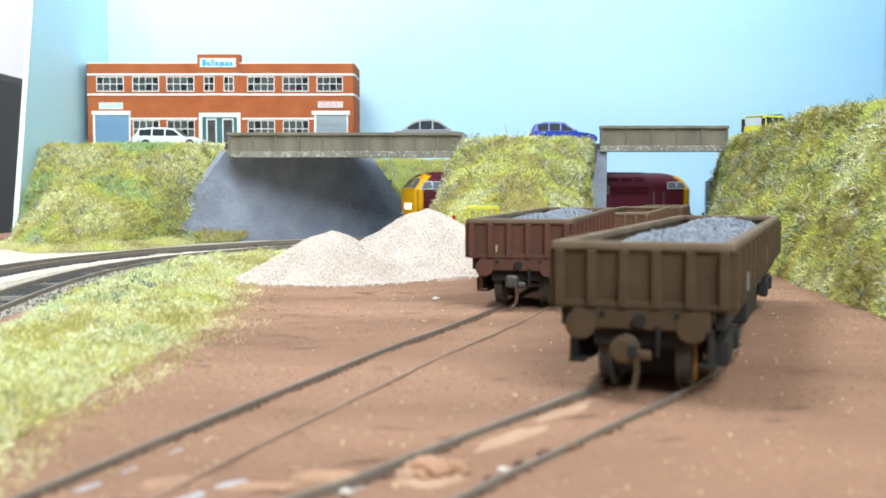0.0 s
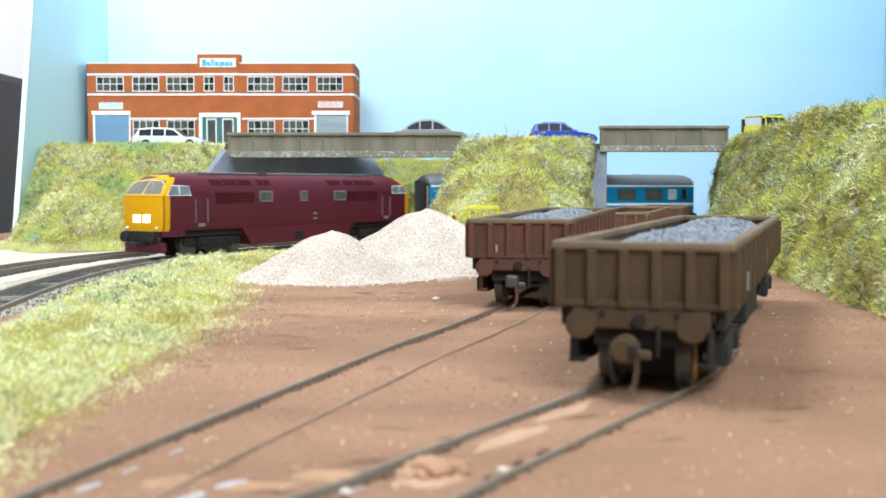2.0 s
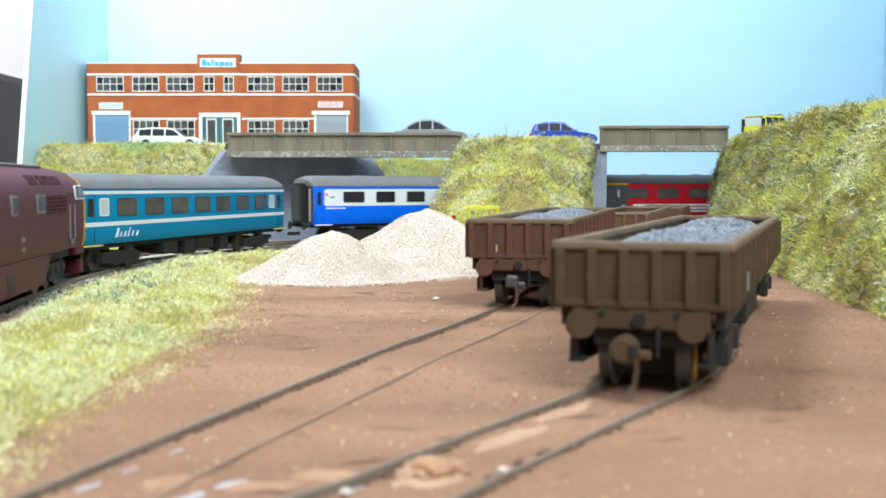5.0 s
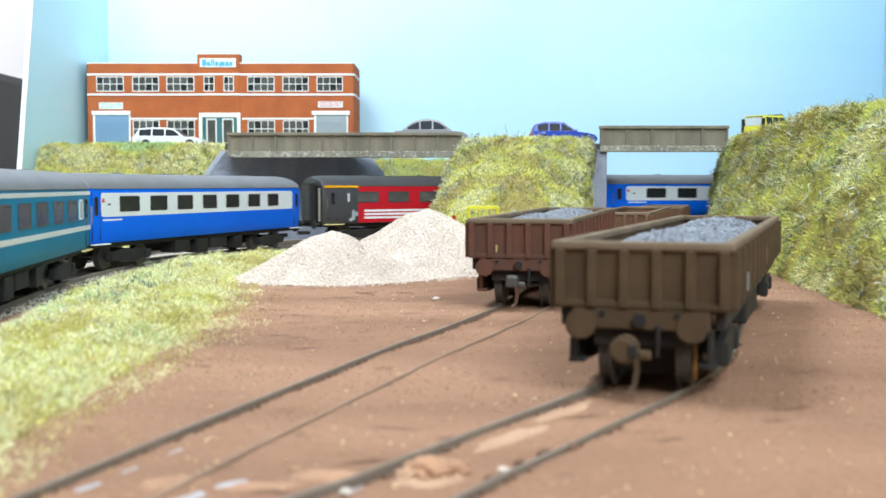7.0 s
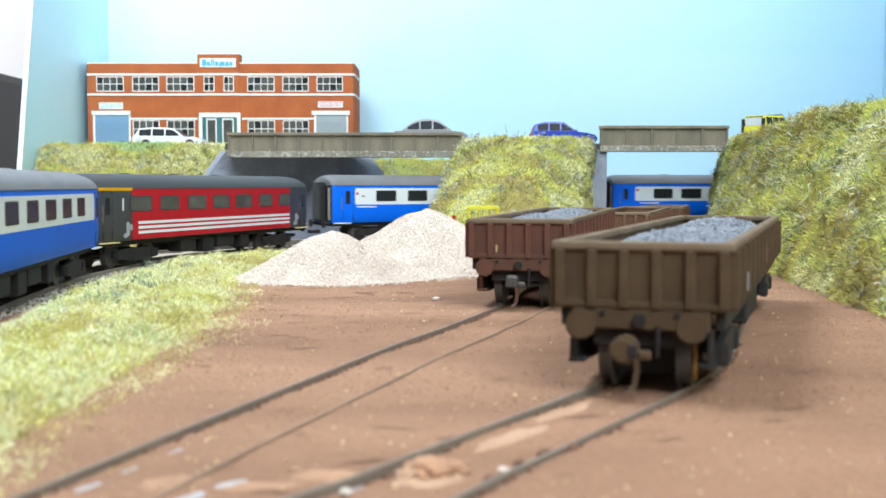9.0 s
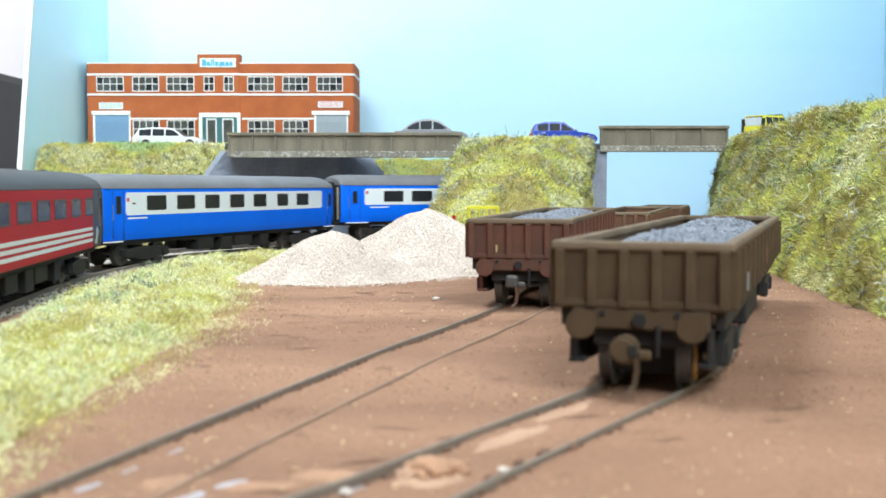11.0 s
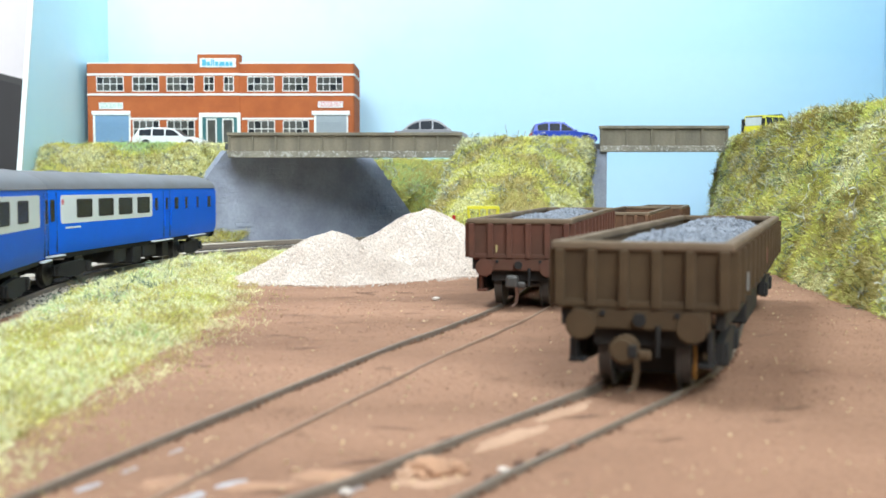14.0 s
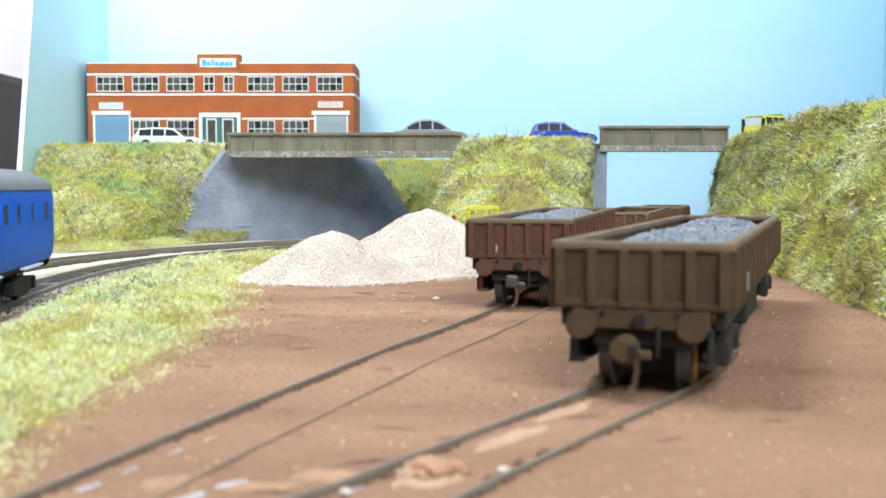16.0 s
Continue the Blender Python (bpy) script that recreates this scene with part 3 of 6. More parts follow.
# ---- bogie box wagons ----
def bogie(parent, y, wheel_y, half=8.25, r=6.5, frame_x=11.5, mat="underframe", spin=None):
    b = part("bogie", bx(-frame_x + 2, frame_x - 2, y - 6, y + 6, r - 1, r + 3.5, bevel=0.4), mat, parent)
    for s in (-1, 1):
        bm = bmesh.new()
        prism_x(bm, [(y - wheel_y - 4, r + 2.5), (y - wheel_y - 4, r - 1.5), (y - wheel_y + 3, r - 2), (y - 5, r - 3.4), (y + 5, r - 3.4), (y + wheel_y - 3, r - 2),
                     (y + wheel_y + 4, r - 1.5), (y + wheel_y + 4, r + 2.5), (y + 6, r + 3.5), (y - 6, r + 3.5)], s * frame_x - 0.9, s * frame_x + 0.9)
        part("side_frame", bm, mat, b)
        for w in (-1, 1):
            part("axle_box", bx(s * frame_x - 1.8, s * frame_x + 1.8, y + w * wheel_y - 2, y + w * wheel_y + 2, r - 2.2, r + 2.2, bevel=0.5), mat, b)
    for w in (-1, 1):
        spin_set = wheelset(parent, y + w * wheel_y, r, half)
        if spin is not None:
            spin.append((spin_set, y + w * wheel_y, r))
    return b


WHEELS = {}


def wheelset(parent, y, r, half=8.25):
    """Two flanged wheels on an axle, turning about the axle."""
    if r not in WHEELS:
        bm = bmesh.new()
        for s in (-1, 1):
            cyl(bm, (s * (half - 0.3), 0, 0), "x", r, 2.2, 28)
            cyl(bm, (s * (half - 1.6), 0, 0), "x", r + 0.9, 0.6, 28)
            cyl(bm, (s * (half + 0.9), 0, 0), "x", r * 0.72, 0.5, 20, r * 0.6)
            for k in range(6):
                a = k * math.pi / 3
                cyl(bm, (s * (half + 1.1), math.cos(a) * r * 0.45, math.sin(a) * r * 0.45), "x", r * 0.1, 0.4, 8)
        cyl(bm, (0, 0, 0), "x", 1.0, half * 2, 12)
        ob = part("wheelset", bm, "wheel", parent, smooth=True)
        WHEELS[r] = ob
        ob.matrix_basis = pose(0, y / 1000, r / 1000)
        return ob
    return again("wheelset", WHEELS[r], parent, 0, y, r)


def box_wagon(at, L, zr, zb, paint, label, loaded, side_ribs, seed, bogies=True, W=33.6, pocket=True):
    th = thing("box_wagon", label, "railway wagon", "wagons on the sidings", at=at)
    h = W / 2
    t = 1.2
    # body: four walls and a floor
    part("floor", bx(-h + t, h - t, t, L - t, zb - 0.5, zb + 1.2), paint, th)
    part("end", bx(-h, h, 0, t, zb, zr - 0.4, bevel=0.25), paint, th)
    part("end", bx(-h, h, L - t, L, zb, zr - 0.4, bevel=0.25), paint, th)
    part("side", bx(-h, -h + t, t + 0.05, L - t - 0.05, zb, zr - 0.4, bevel=0.2), paint, th)
    part("side", bx(h - t, h, t + 0.05, L - t - 0.05, zb, zr - 0.4, bevel=0.2), paint, th)
    # rim
    for s in (-1, 1):
        x = s * (h - 0.4)
        part("rim", bx(x - 1.25, x + 1.25, 1.5, L - 1.5, zr - 1.7, zr, bevel=0.45), "wagon_rim", th, "worn rust brown top rim")
    for y in (0.6, L - 0.6):
        part("rim", bx(-h - 0.8, h + 0.8, y - 1.4, y + 1.4, zr - 1.75, zr + 0.05, bevel=0.5), "wagon_rim", th, "worn rust brown top rim")
    # end stiffeners
    src = None
    for y, s in ((0, -1), (L, 1)):
        for k in range(6):
            x = -h + 1.0 + (W - 2.0) * k / 5
            if src is None:
                src = part("stiffener", bx(-0.95, 0.95, -0.7, 0.7, zb + 0.2, zr - 1.6, bevel=0.3), paint, th)
                src.matrix_basis = pose(x / 1000, (y + s * 0.5) / 1000, 0)
            else:
                again("stiffener", src, th, x, y + s * 0.5)
        part("bottom_rail", bx(-h + 1.5, h - 1.5, y - 0.75, y + 0.75, zb + 0.1, zb + 1.6, bevel=0.3), paint, th)
    src = None
    for s in (-1, 1):
        for k in range(side_ribs):
            y = 2 + (L - 4) * k / (side_ribs - 1)
            if src is None:
                src = part("rib", bx(-0.9, 1.0, -1.0, 1.0, zb + 0.2, zr - 1.5, bevel=0.3), paint, th)
                src.matrix_basis = pose(s * (h + 0.7) / 1000, y / 1000, 0)
            else:
                again("rib", src, th, s * (h + 0.7), y)
    # underframe
    part("headstock", bx(-h + 3.5, h - 3.5, -0.6, 1.6, zb - 4.0, zb + 0.1, bevel=0.4), paint, th)
    for x in (-7.2, 7.2):
        part("bolt", cyl(bmesh.new(), (x, -0.7, zb - 0.9), "y", 0.55, 0.5, 10), "underframe", th)
    part("brake_pipe", cyl(bmesh.new(), (3.6, -1.2, zb - 6.0), "z", 0.5, 6.0, 10), "underframe", th)
    part("inner_frame", bx(-9.5, 9.5, 1.8, 4, zb - 7.5, zb - 3.6, bevel=0.3), "underframe", th, "dark underframe beam")
    # dark blocks added between the wheels to stand for the shade under the wagon
    if pocket and bogies:
        for y in (10, 36):
            part("underside_block", bx(-7.0, 7.0, y - 0.9, y + 0.9, 2.2, zb - 4.5, bevel=0.4), "underframe", th, "dark block added to shade the underside")
    part("headstock", bx(-h + 2.5, h - 2.5, L - 1.6, L + 0.6, zb - 4.2, zb + 0.1, bevel=0.4), paint, th)
    for s in (-1, 1):
        part("sole_bar", bx(s * 15 - 1, s * 15 + 1, 1.7, L - 1.7, zb - 3.8, zb - 0.05, bevel=0.3), "underframe", th)
        bm = bmesh.new()
        cyl(bm, (s * 10.5, -3.0, zb - 2.6), "y", 1.5, 5)
        part("buffer_shank", bm, paint, th, smooth=True)
        bm = bmesh.new()
        cyl(bm, (s * 10.5, -5.6, zb - 2.6), "y", 2.95, 1.0, 32)
        bmesh.ops.bevel(bm, geom=[e for e in bm.edges if len(e.link_faces) == 2 and e.calc_face_angle(0) > 1], offset=0.3, segments=2, affect="EDGES")
        part("buffer_head", bm, paint, th, smooth=True)
    # coupling: hook plate, box and hanging bar
    bm = cyl(bmesh.new(), (0, -0.9, zb - 2.0), "y", 1.3, 1.2, 12)
    part("draw_hook", bm, "underframe", th)
    if pocket:
        bm = cyl(bmesh.new(), (-2.3, -3.6, zb - 7.4), "y", 2.8, 4.2, 20)
        bmesh.ops.bevel(bm, geom=[e for e in bm.edges if len(e.link_faces) == 2 and e.calc_face_angle(0) > 1], offset=0.7, segments=3, affect="EDGES")
        cp = part("coupling", bm, paint, th, "rounded coupling pocket", True)
        part("pocket", bx(-1.4, 0.4, -5.95, -5.4, zb - 8.6, zb - 6.2, bevel=0.3), "underframe", cp, "dark opening of the coupling")
    else:
        cp = part("coupling", bx(-3.6, 0.4, -5.4, -1.5, zb - 9.2, zb - 5.2, bevel=0.8), "wheel", th, "dark grey coupling block")
    part("coupling_bar", bx(0.3, 3.0, -5.4, -3.8, zb - 9.2, zb - 7.2, bevel=0.6), paint if pocket else "wheel", cp)
    bm = bmesh.new()
    loft(bm, [[(x - 0.5, y, z), (x + 0.5, y, z), (x + 0.5, y + 0.9, z + 0.2), (x - 0.5, y + 0.9, z + 0.2)] for x, y, z in
              ((0.2, -5.6, zb - 9.0), (0.3, -5.4, zb - 11.5), (0.0, -5.8, zb - 14.0), (-1.0, -7.2, zb - 15.2))])
    part("tail", bm, paint, cp, "bent metal coupling tail")
    if bogies:
        for y in (23, L - 23):
            bogie(th, y, 12, frame_x=14.2)
    else:
        for y in (20, L - 20):
            wheelset(th, y, 6.5)
            for s in (-1, 1):
                part("axle_guard", bx(s * 12 - 0.8, s * 12 + 0.8, y - 5, y + 5, 4, zb - 1, bevel=0.3), "underframe", th)
    for s in (-1, 1):
        part("brake_gear", bx(s * 13 - 2, s * 13 + 2, L * 0.38, L * 0.60, 5, zb - 3.6, bevel=0.6), "underframe", th)
    # end steps
    for s in (-1, 1):
        part("step", bx(s * 13.2 - 0.5, s * 13.2 + 0.5, 1, 5, zb - 10.5, zb - 3.6, bevel=0.2), "underframe" if pocket else paint, th)
        part("step_tread", bx(s * 12.6 - 1.6, s * 12.6 + 1.6, 0.4, 5, zb - 11, zb - 10.2, bevel=0.2), "underframe" if pocket else paint, th)
    if loaded:
        rng = random.Random(seed)
        def pile(u, v):
            y = 8 + u * (L - 16)
            x = (v * 2 - 1) * (h - 2)
            lump = 0.62 + 0.38 * math.cos((y / L * 2 - 0.62) * math.pi * 2)
            z = zr - 5.4 + (1 - (x / h) ** 2) * 5.2 * lump + 0.5 * noise.noise(Vector((x, y, 0)) * 0.2)
            return (x, y, z)
        bm = bmesh.new()
        g = [[bm.verts.new(Vector(pile(i / 40, j / 14)) - Vector((0, 0, 0.3))) for j in range(15)] for i in range(41)]
        for i in range(40):
            for j in range(14):
                bm.faces.new((g[i][j], g[i][j + 1], g[i + 1][j + 1], g[i + 1][j]))
        ld = part("load", bm, "stone_load", th, "pale grey crushed stone load", True)
        stones("gravel", rng, pile, 4500, 0.75, "stone_load", ld)
    return th


w1 = box_wagon((38.2, 206.9, 0, -19.7), 191.6, 29.2, 16.1, "wagon_brown", "dark brown weathered box wagon loaded with grey stone", True, 13, 1)
w2 = box_wagon((25.1, 354.6, 0, -13.0), 190, 29.1, 15.8, "wagon_rust", "rust red weathered box wagon loaded with grey stone", True, 13, 2, pocket=False)
w3 = box_wagon((98.6, 600, 0, -15.5), 180, 25.2, 13.5, "wagon_tan", "low rust brown box wagon, empty, on the siding", False, 11, 3, W=32)
w4 = box_wagon((160, 795, 0, -16), 92, 24.4, 12.5, "wagon_tan", "short rust brown box wagon at the end of the siding", False, 7, 4, bogies=False, W=32)
# small markings
part("data_panel", bx(17.9, 18.1, 30, 34, 17.5, 21.5), "faded_white", w1, "worn white data panel")
part("red_panel", bx(17.9, 18.1, 98, 108, 18.5, 22.5), "faded_red", w1, "faded red lettering panel")
part("chalk_mark", bx(-7.8, -7.2, -0.15, -0.02, 18, 20.4), "straw", w2, "pale chalk mark")
bm = cyl(bmesh.new(), (9.5, 8, 5.0), "z", 0.55, 6.5, 12)
part("brass_bearing", bm, "brass", w1, "bright brass rod")


# ---- loads of stone heaped on the ground ----
def stone_pile(cx, cy, r, hgt, skew, seed, count, label):
    th = thing("stone_pile", label, "stone pile", "stone heaps in the yard", at=(cx, cy, -2.1))
    rng = random.Random(seed)

    def surface(a, q):
        rr = r * (1 + 0.10 * math.sin(a * 2 + seed) + 0.06 * math.sin(a * 5 + seed * 2))
        z = hgt * (0.5 * (max(0, 1 - q) + max(0, 1 - q) ** 1.25) - 0.10 * math.exp(-(q / 0.13) ** 2) + 0.035)
        z *= 1 + 0.03 * noise.noise(Vector((a, q * 3, seed)))
        return Vector((rr * q * math.cos(a) * skew, rr * q * math.sin(a), z + 0.9 * noise.noise(Vector((rr * q * math.cos(a), rr * q * math.sin(a), seed)) * 0.11)))
    bm = bmesh.new()
    rings = [[bm.verts.new(surface(2 * math.pi * i / 60, 0.02 + 1.0 * j / 30)) for i in range(60)] for j in range(31)]
    for a, b in zip(rings, rings[1:]):
        for i in range(60):
            bm.faces.new((a[i], a[(i + 1) % 60], b[(i + 1) % 60], b[i]))
    bm.faces.new(rings[0])
    bmesh.ops.recalc_face_normals(bm, faces=bm.faces)
    core = part("mound", bm, "pebble", th, smooth=True)

    def where(u, v):
        q = math.sqrt(v) * 1.06
        if v > 0.955:
            q = 1.0 + 0.30 * rng.random() ** 2.2
        p = surface(u * 2 * math.pi, min(q, 1.0))
        if q > 1:
            p = Vector((p.x * q, p.y * q, 0.9))
        return p
    stones("gravel", rng, where, int(count * 1.7), 0.43, "pebble", th)
    return th


stone_pile(-50, 480, 38.5, 23.6, 1.06, 1, 15000, "small heap of pale cream crushed stone on the earth")
stone_pile(-8, 530, 52, 33, 1.0, 2, 19000, "large heap of pale cream crushed stone on the earth")

# ---- the train ----
TRAIN = []      # vehicle, distance behind the head, length
SPIN = []       # wheelset, its place along the vehicle, radius
SIDE = 17.3


def side_box(name, y0, y1, z0, z1, mat, parent, out=0.12, r=0.0, label="", both=True):
    """A panel on both sides of a vehicle, with rounded corners."""
    made = None
    for s in ((1, -1) if both else (1,)):
        bm = bmesh.new()
        prof = rounded(y0, y1, z0, z1, min(r, (y1 - y0) / 2.01, (z1 - z0) / 2.01), 3) if r else [(y0, z0), (y1, z0), (y1, z1), (y0, z1)]
        prism_x(bm, prof, s * (SIDE - 0.3), s * (SIDE + out))
        ob = part(name, bm, mat, parent, label)
        made = made or ob
    return made


def coach_window(parent, y0, y1, z0, z1, glass="pane", frame="black", r=0.9, rim=0.5):
    for s in (1, -1):
        bm = bmesh.new()
        a, b = rounded(y0, y1, z0, z1, r, 3), rounded(y0 + rim, y1 - rim, z0 + rim, z1 - rim, max(0.15, r - rim), 3)
        o, i = s * (SIDE + 0.34), s * (SIDE - 0.2)
        loft(bm, [[(i, y, z) for y, z in a], [(o, y, z) for y, z in a], [(o, y, z) for y, z in b], [(i, y, z) for y, z in b]], caps=False)
        w = part("window", bm, frame, parent)
        bm = bmesh.new()
        prism_x(bm, b, s * (SIDE - 0.5), s * (SIDE + 0.22))
        part("pane", bm, glass, w, "dark glass pane")


def coach(name, label, back, L, body, roof):
    """An empty painted coach shell on two bogies; y runs from the leading end backwards about its middle."""
    th = thing(name, label, "railway coach", "train on the main line")
    h = L / 2
    prof = [(15.6, 14.0), (16.6, 16.0), (17.1, 19), (SIDE, 23), (SIDE, 38), (17.0, 40.5), (16.6, 41.8)]
    ring = prof + [(-x, z) for x, z in prof[::-1]]
    bm = bmesh.new()
    secs = []
    for y, k in ((-h, 0.955), (-h + 0.7, 0.985), (-h + 2, 1.0), (h - 2, 1.0), (h - 0.7, 0.985), (h, 0.955)):
        secs.append([(x * k, y, z) for x, z in ring])
    loft(bm, secs)
    part("body", bm, body, th, smooth=True)
    arc = [(16.75, 41.7), (16.2, 43.6), (14.6, 45.6), (11.5, 47.4), (7.5, 48.7), (3, 49.4)]
    ring = arc + [(-x, z) for x, z in arc[::-1]]
    bm = bmesh.new()
    secs = []
    for y, k in ((-h - 0.4, 0.62), (-h + 0.8, 0.82), (-h + 3, 0.95), (-h + 7, 1.0), (h - 7, 1.0), (h - 3, 0.95), (h - 0.8, 0.82), (h + 0.4, 0.62)):
        secs.append([(x * (0.97 if k < 0.7 else 1), y, 41.7 + (z - 41.7) * k) for x, z in ring])
    loft(bm, secs)
    rf = part("roof", bm, roof, th, smooth=True)
    for y in (-h * 0.6, -h * 0.2, h * 0.2, h * 0.6):
        part("roof_vent", bx(-2, 2, y - 2.5, y + 2.5, 49.0, 49.9, bevel=0.3), roof, rf)
    part("gutter", bx(16.5, 17.35, -h + 2, h - 2, 41.4, 41.9, bevel=0.15), roof, th)
    part("gutter", bx(-17.35, -16.5, -h + 2, h - 2, 41.4, 41.9, bevel=0.15), roof, th)
    for s in (-1, 1):
        y = s * h
        ring = [(x * 0.94, z + (0.3 if z < 20 else 0)) for x, z in prof] + [(-x * 0.94, z + (0.3 if z < 20 else 0)) for x, z in prof[::-1]]
        bm = bmesh.new()
        prism_y(bm, ring, min(y, y + s * 0.35), max(y, y + s * 0.35))
        part("end_wall", bm, "black", th, "black end wall")
        for x in (-12.5, 12.5):
            part("lamp_bracket", bx(x - 0.8, x + 0.8, y + min(0, s * 1.1), y + max(0, s * 1.1), 16, 40, bevel=0.2), "post_beige", th)
        y = s * (h + 2.6)
        g = part("gangway", bx(-6.5, 6.5, y - 2.6, y + 2.6, 15.5, 44, bevel=0.8), "black", th, "black corridor bellows")
        part("door_plate", bx(-5.5, 5.5, y + s * 2.3, y + s * 2.9, 16.5, 42.5, bevel=0.2), "charcoal", g)
        for x in (-11, 11):
            bm = cyl(bmesh.new(), (x, s * (h + 2), 13.2), "y", 1.2, 5, 12)
            cyl(bm, (x, s * (h + 4.6), 13.2), "y", 3.0, 0.8, 20)
            part("buffer", bm, "underframe", th)
        part("coupling", bx(-2, 2, min(y, y + s * 9), max(y, y + s * 9), 6, 8.5, bevel=0.4), "underframe", th)
    part("chassis", bx(-13, 13, -h + 1, h - 1, 11.5, 14.2), "underframe", th)
    rng = random.Random(int(back))
    for y, w, d, x in ((-30, 16, 7, 9), (-8, 12, 8.5, 9.5), (12, 20, 6.5, 9), (36, 10, 8, 9.5)):
        part("equipment_box", bx(x - 4.5, x + 4.5, y - w / 2, y + w / 2, 12 - d, 12, bevel=0.5), "underframe", th)
        part("equipment_box", bx(-x - 4.5, -x + 4.5, y - w / 2 + 3, y + w / 2 + 3, 12 - d, 12, bevel=0.5), "underframe", th)
    spin = []
    for y in (-h * 0.68, h * 0.68):
        bogie(th, y, 16, r=6.2, frame_x=12.6, spin=spin)
    SPIN.extend(spin)
    TRAIN.append((th, back, L))
    return th, -h


def doors(th, y, w, z0=15, z1=40, mat="black", window=True, zw=(29, 37)):
    for dy in (0, w):
        side_box("door_seam", y + dy - 0.12, y + dy + 0.12, z0, z1, mat, th, 0.06)
    if window:
        coach_window(th, y + w * 0.28, y + w * 0.72, *zw)
    side_box("grab_rail", y - 0.9, y - 0.5, 24, 33, "chrome", th, 0.5)


def steps(th, y0, y1, mat="cream"):
    for s in (1, -1):
        part("footstep", bx(s * 17.2 - 1.1, s * 17.2 + 1.1, y0, y1, 13.2, 13.9, bevel=0.15), mat, th, "pale footboard")


def teal_coach():
    th, f = coach("coach", "turquoise passenger coach with two white stripes and grey roof", 271.5, 244, "turquoise", "roof_grey")
    side_box("stripe", f + 0.8, -f - 0.8, 38.8, 40.4, "cream", th, 0.14, label="white stripe below the roof")
    side_box("stripe", f + 0.8, -f - 0.8, 22.9, 25.0, "cream", th, 0.14, label="white waist stripe")
    coach_window(th, f + 5.3, f + 9.8, 28, 36.8)
    coach_window(th, f + 15.4, f + 23.5, 28, 36.8, "pane_pale", "cream")
    for a, b in ((31.3, 49.9), (58.7, 78.2), (86.6, 105.2), (114.3, 132.3), (140.8, 158.8), (168.4, 186.2), (195, 212.4)):
        coach_window(th, f + a, f + b, 27.6, 36.8, "pane_grey", "charcoal", 1.2, 0.8)
    coach_window(th, f + 218.2, f + 226, 28, 36.8, "pane_pale", "cream")
    coach_window(th, f + 231, f + 236, 28, 36.8)
    for y in (f + 2.5, -f - 11):
        doors(th, y, 8.5, window=False)
    # illegible script lettering as plain slanting bars
    for k, (w, zt) in enumerate(((4.4, 21.6), (3.0, 19.6), (3.0, 19.8), (1.4, 21.4), (1.3, 20.0), (3.2, 19.6))):
        y = f + 29.5 + k * 3.9
        for sd in (1, -1):
            bm = bmesh.new()
            prism_x(bm, [(y, 17.0), (y + w * 0.42, 17.0), (y + w * 0.42 + (zt - 17) * 0.45, zt), (y + (zt - 17) * 0.45 + w * 0.1, zt)], sd * (SIDE - 0.3), sd * (SIDE + 0.12))
            part("lettering_bar", bm, "cream", th, "pale slanting lettering bar")
    steps(th, f + 1, f + 17, "straw")
    steps(th, -f - 17, -f - 1, "straw")


def blue_coach(back, L, label, band, panes):
    th, f = coach("coach", label, back, L, "blue", "roof_grey")
    side_box("band", f + band[0], f + band[1], 27.2, 39.4, "cream", th, 0.14, 1.8, "broad white window band")
    for a, b in panes:
        coach_window(th, f + a, f + b, 29.6, 37.7, "pane", "black", 0.9, 0.6)
    side_box("grille_mark", f + band[0] + 5.5, f + band[0] + 8, 33, 34, "charcoal", th, 0.2)
    side_box("red_mark", f + band[0] + 0.7, f + band[0] + 2.9, 34.5, 36.5, "sign_red", th, 0.2, label="small red label")
    side_box("lettering_bar", f + band[0] + 1.4, f + band[0] + 18, 25.2, 26.1, "cream", th, 0.1, label="faint lettering bar")
    doors(th, f + 1.2 if band[0] < 12 else f + 8.2, 6.6 if band[0] < 12 else 8.6, zw=(28, 37.5))
    doors(th, -f - 9.8, 6.6, zw=(28, 37.5))
    steps(th, f + 1, f + 15)
    steps(th, -f - 15, -f - 1)
    return th


def red_coach():
    th, f = coach("coach", "red passenger coach with charcoal ends and three white stripes", 826.5, 240, "charcoal", "roof_dark")
    side_box("red_panel", f + 29.4, f + 213, 14.6, 41.3, "red", th, 0.06, label="red middle panel of the side")
    side_box("class_stripe", f + 1, f + 29.4, 40.4, 42.0, "yellow", th, 0.24, label="yellow stripe over the door")
    for z in (23.3, 20.7, 18.1):
        side_box("stripe", f + 34.5, f + 211.6, z - 0.75, z + 0.75, "cream", th, 0.16, label="white stripe")
    for a, b in ((27.4, 47.1), (55.3, 74), (83.5, 103.3), (111.1, 130.6), (138.3, 158.6), (168.5, 186.6), (196.4, 213.3)):
        coach_window(th, f + a, f + b, 29.4, 37.5, "pane_grey", "charcoal", 1.2, 0.9)
    doors(th, f + 4, 8, zw=(28, 37))
    doors(th, -f - 12, 8, zw=(28, 37))
    # the figure and the pale emblem
    side_box("figure", f + 20.6, f + 21.7, 30, 36.5, "cream", th, 0.2, label="white class figure")
    for y in (f + 21.0, f + 218):
        side_box("emblem", y + 3, y + 5.4, 16.5, 24, "shutter_grey", th, 0.18, 0.9, "pale grey emblem")
        side_box("emblem", y + 5.8, y + 8, 19.5, 22.6, "shutter_grey", th, 0.2, 0.8, "pale grey emblem")
        side_box("emblem", y + 0.8, y + 3.4, 15.6, 18, "shutter_grey", th, 0.19, 0.8, "pale grey emblem")
    steps(th, f + 1, f + 17, "straw")
    steps(th, -f - 17, -f - 1, "straw")


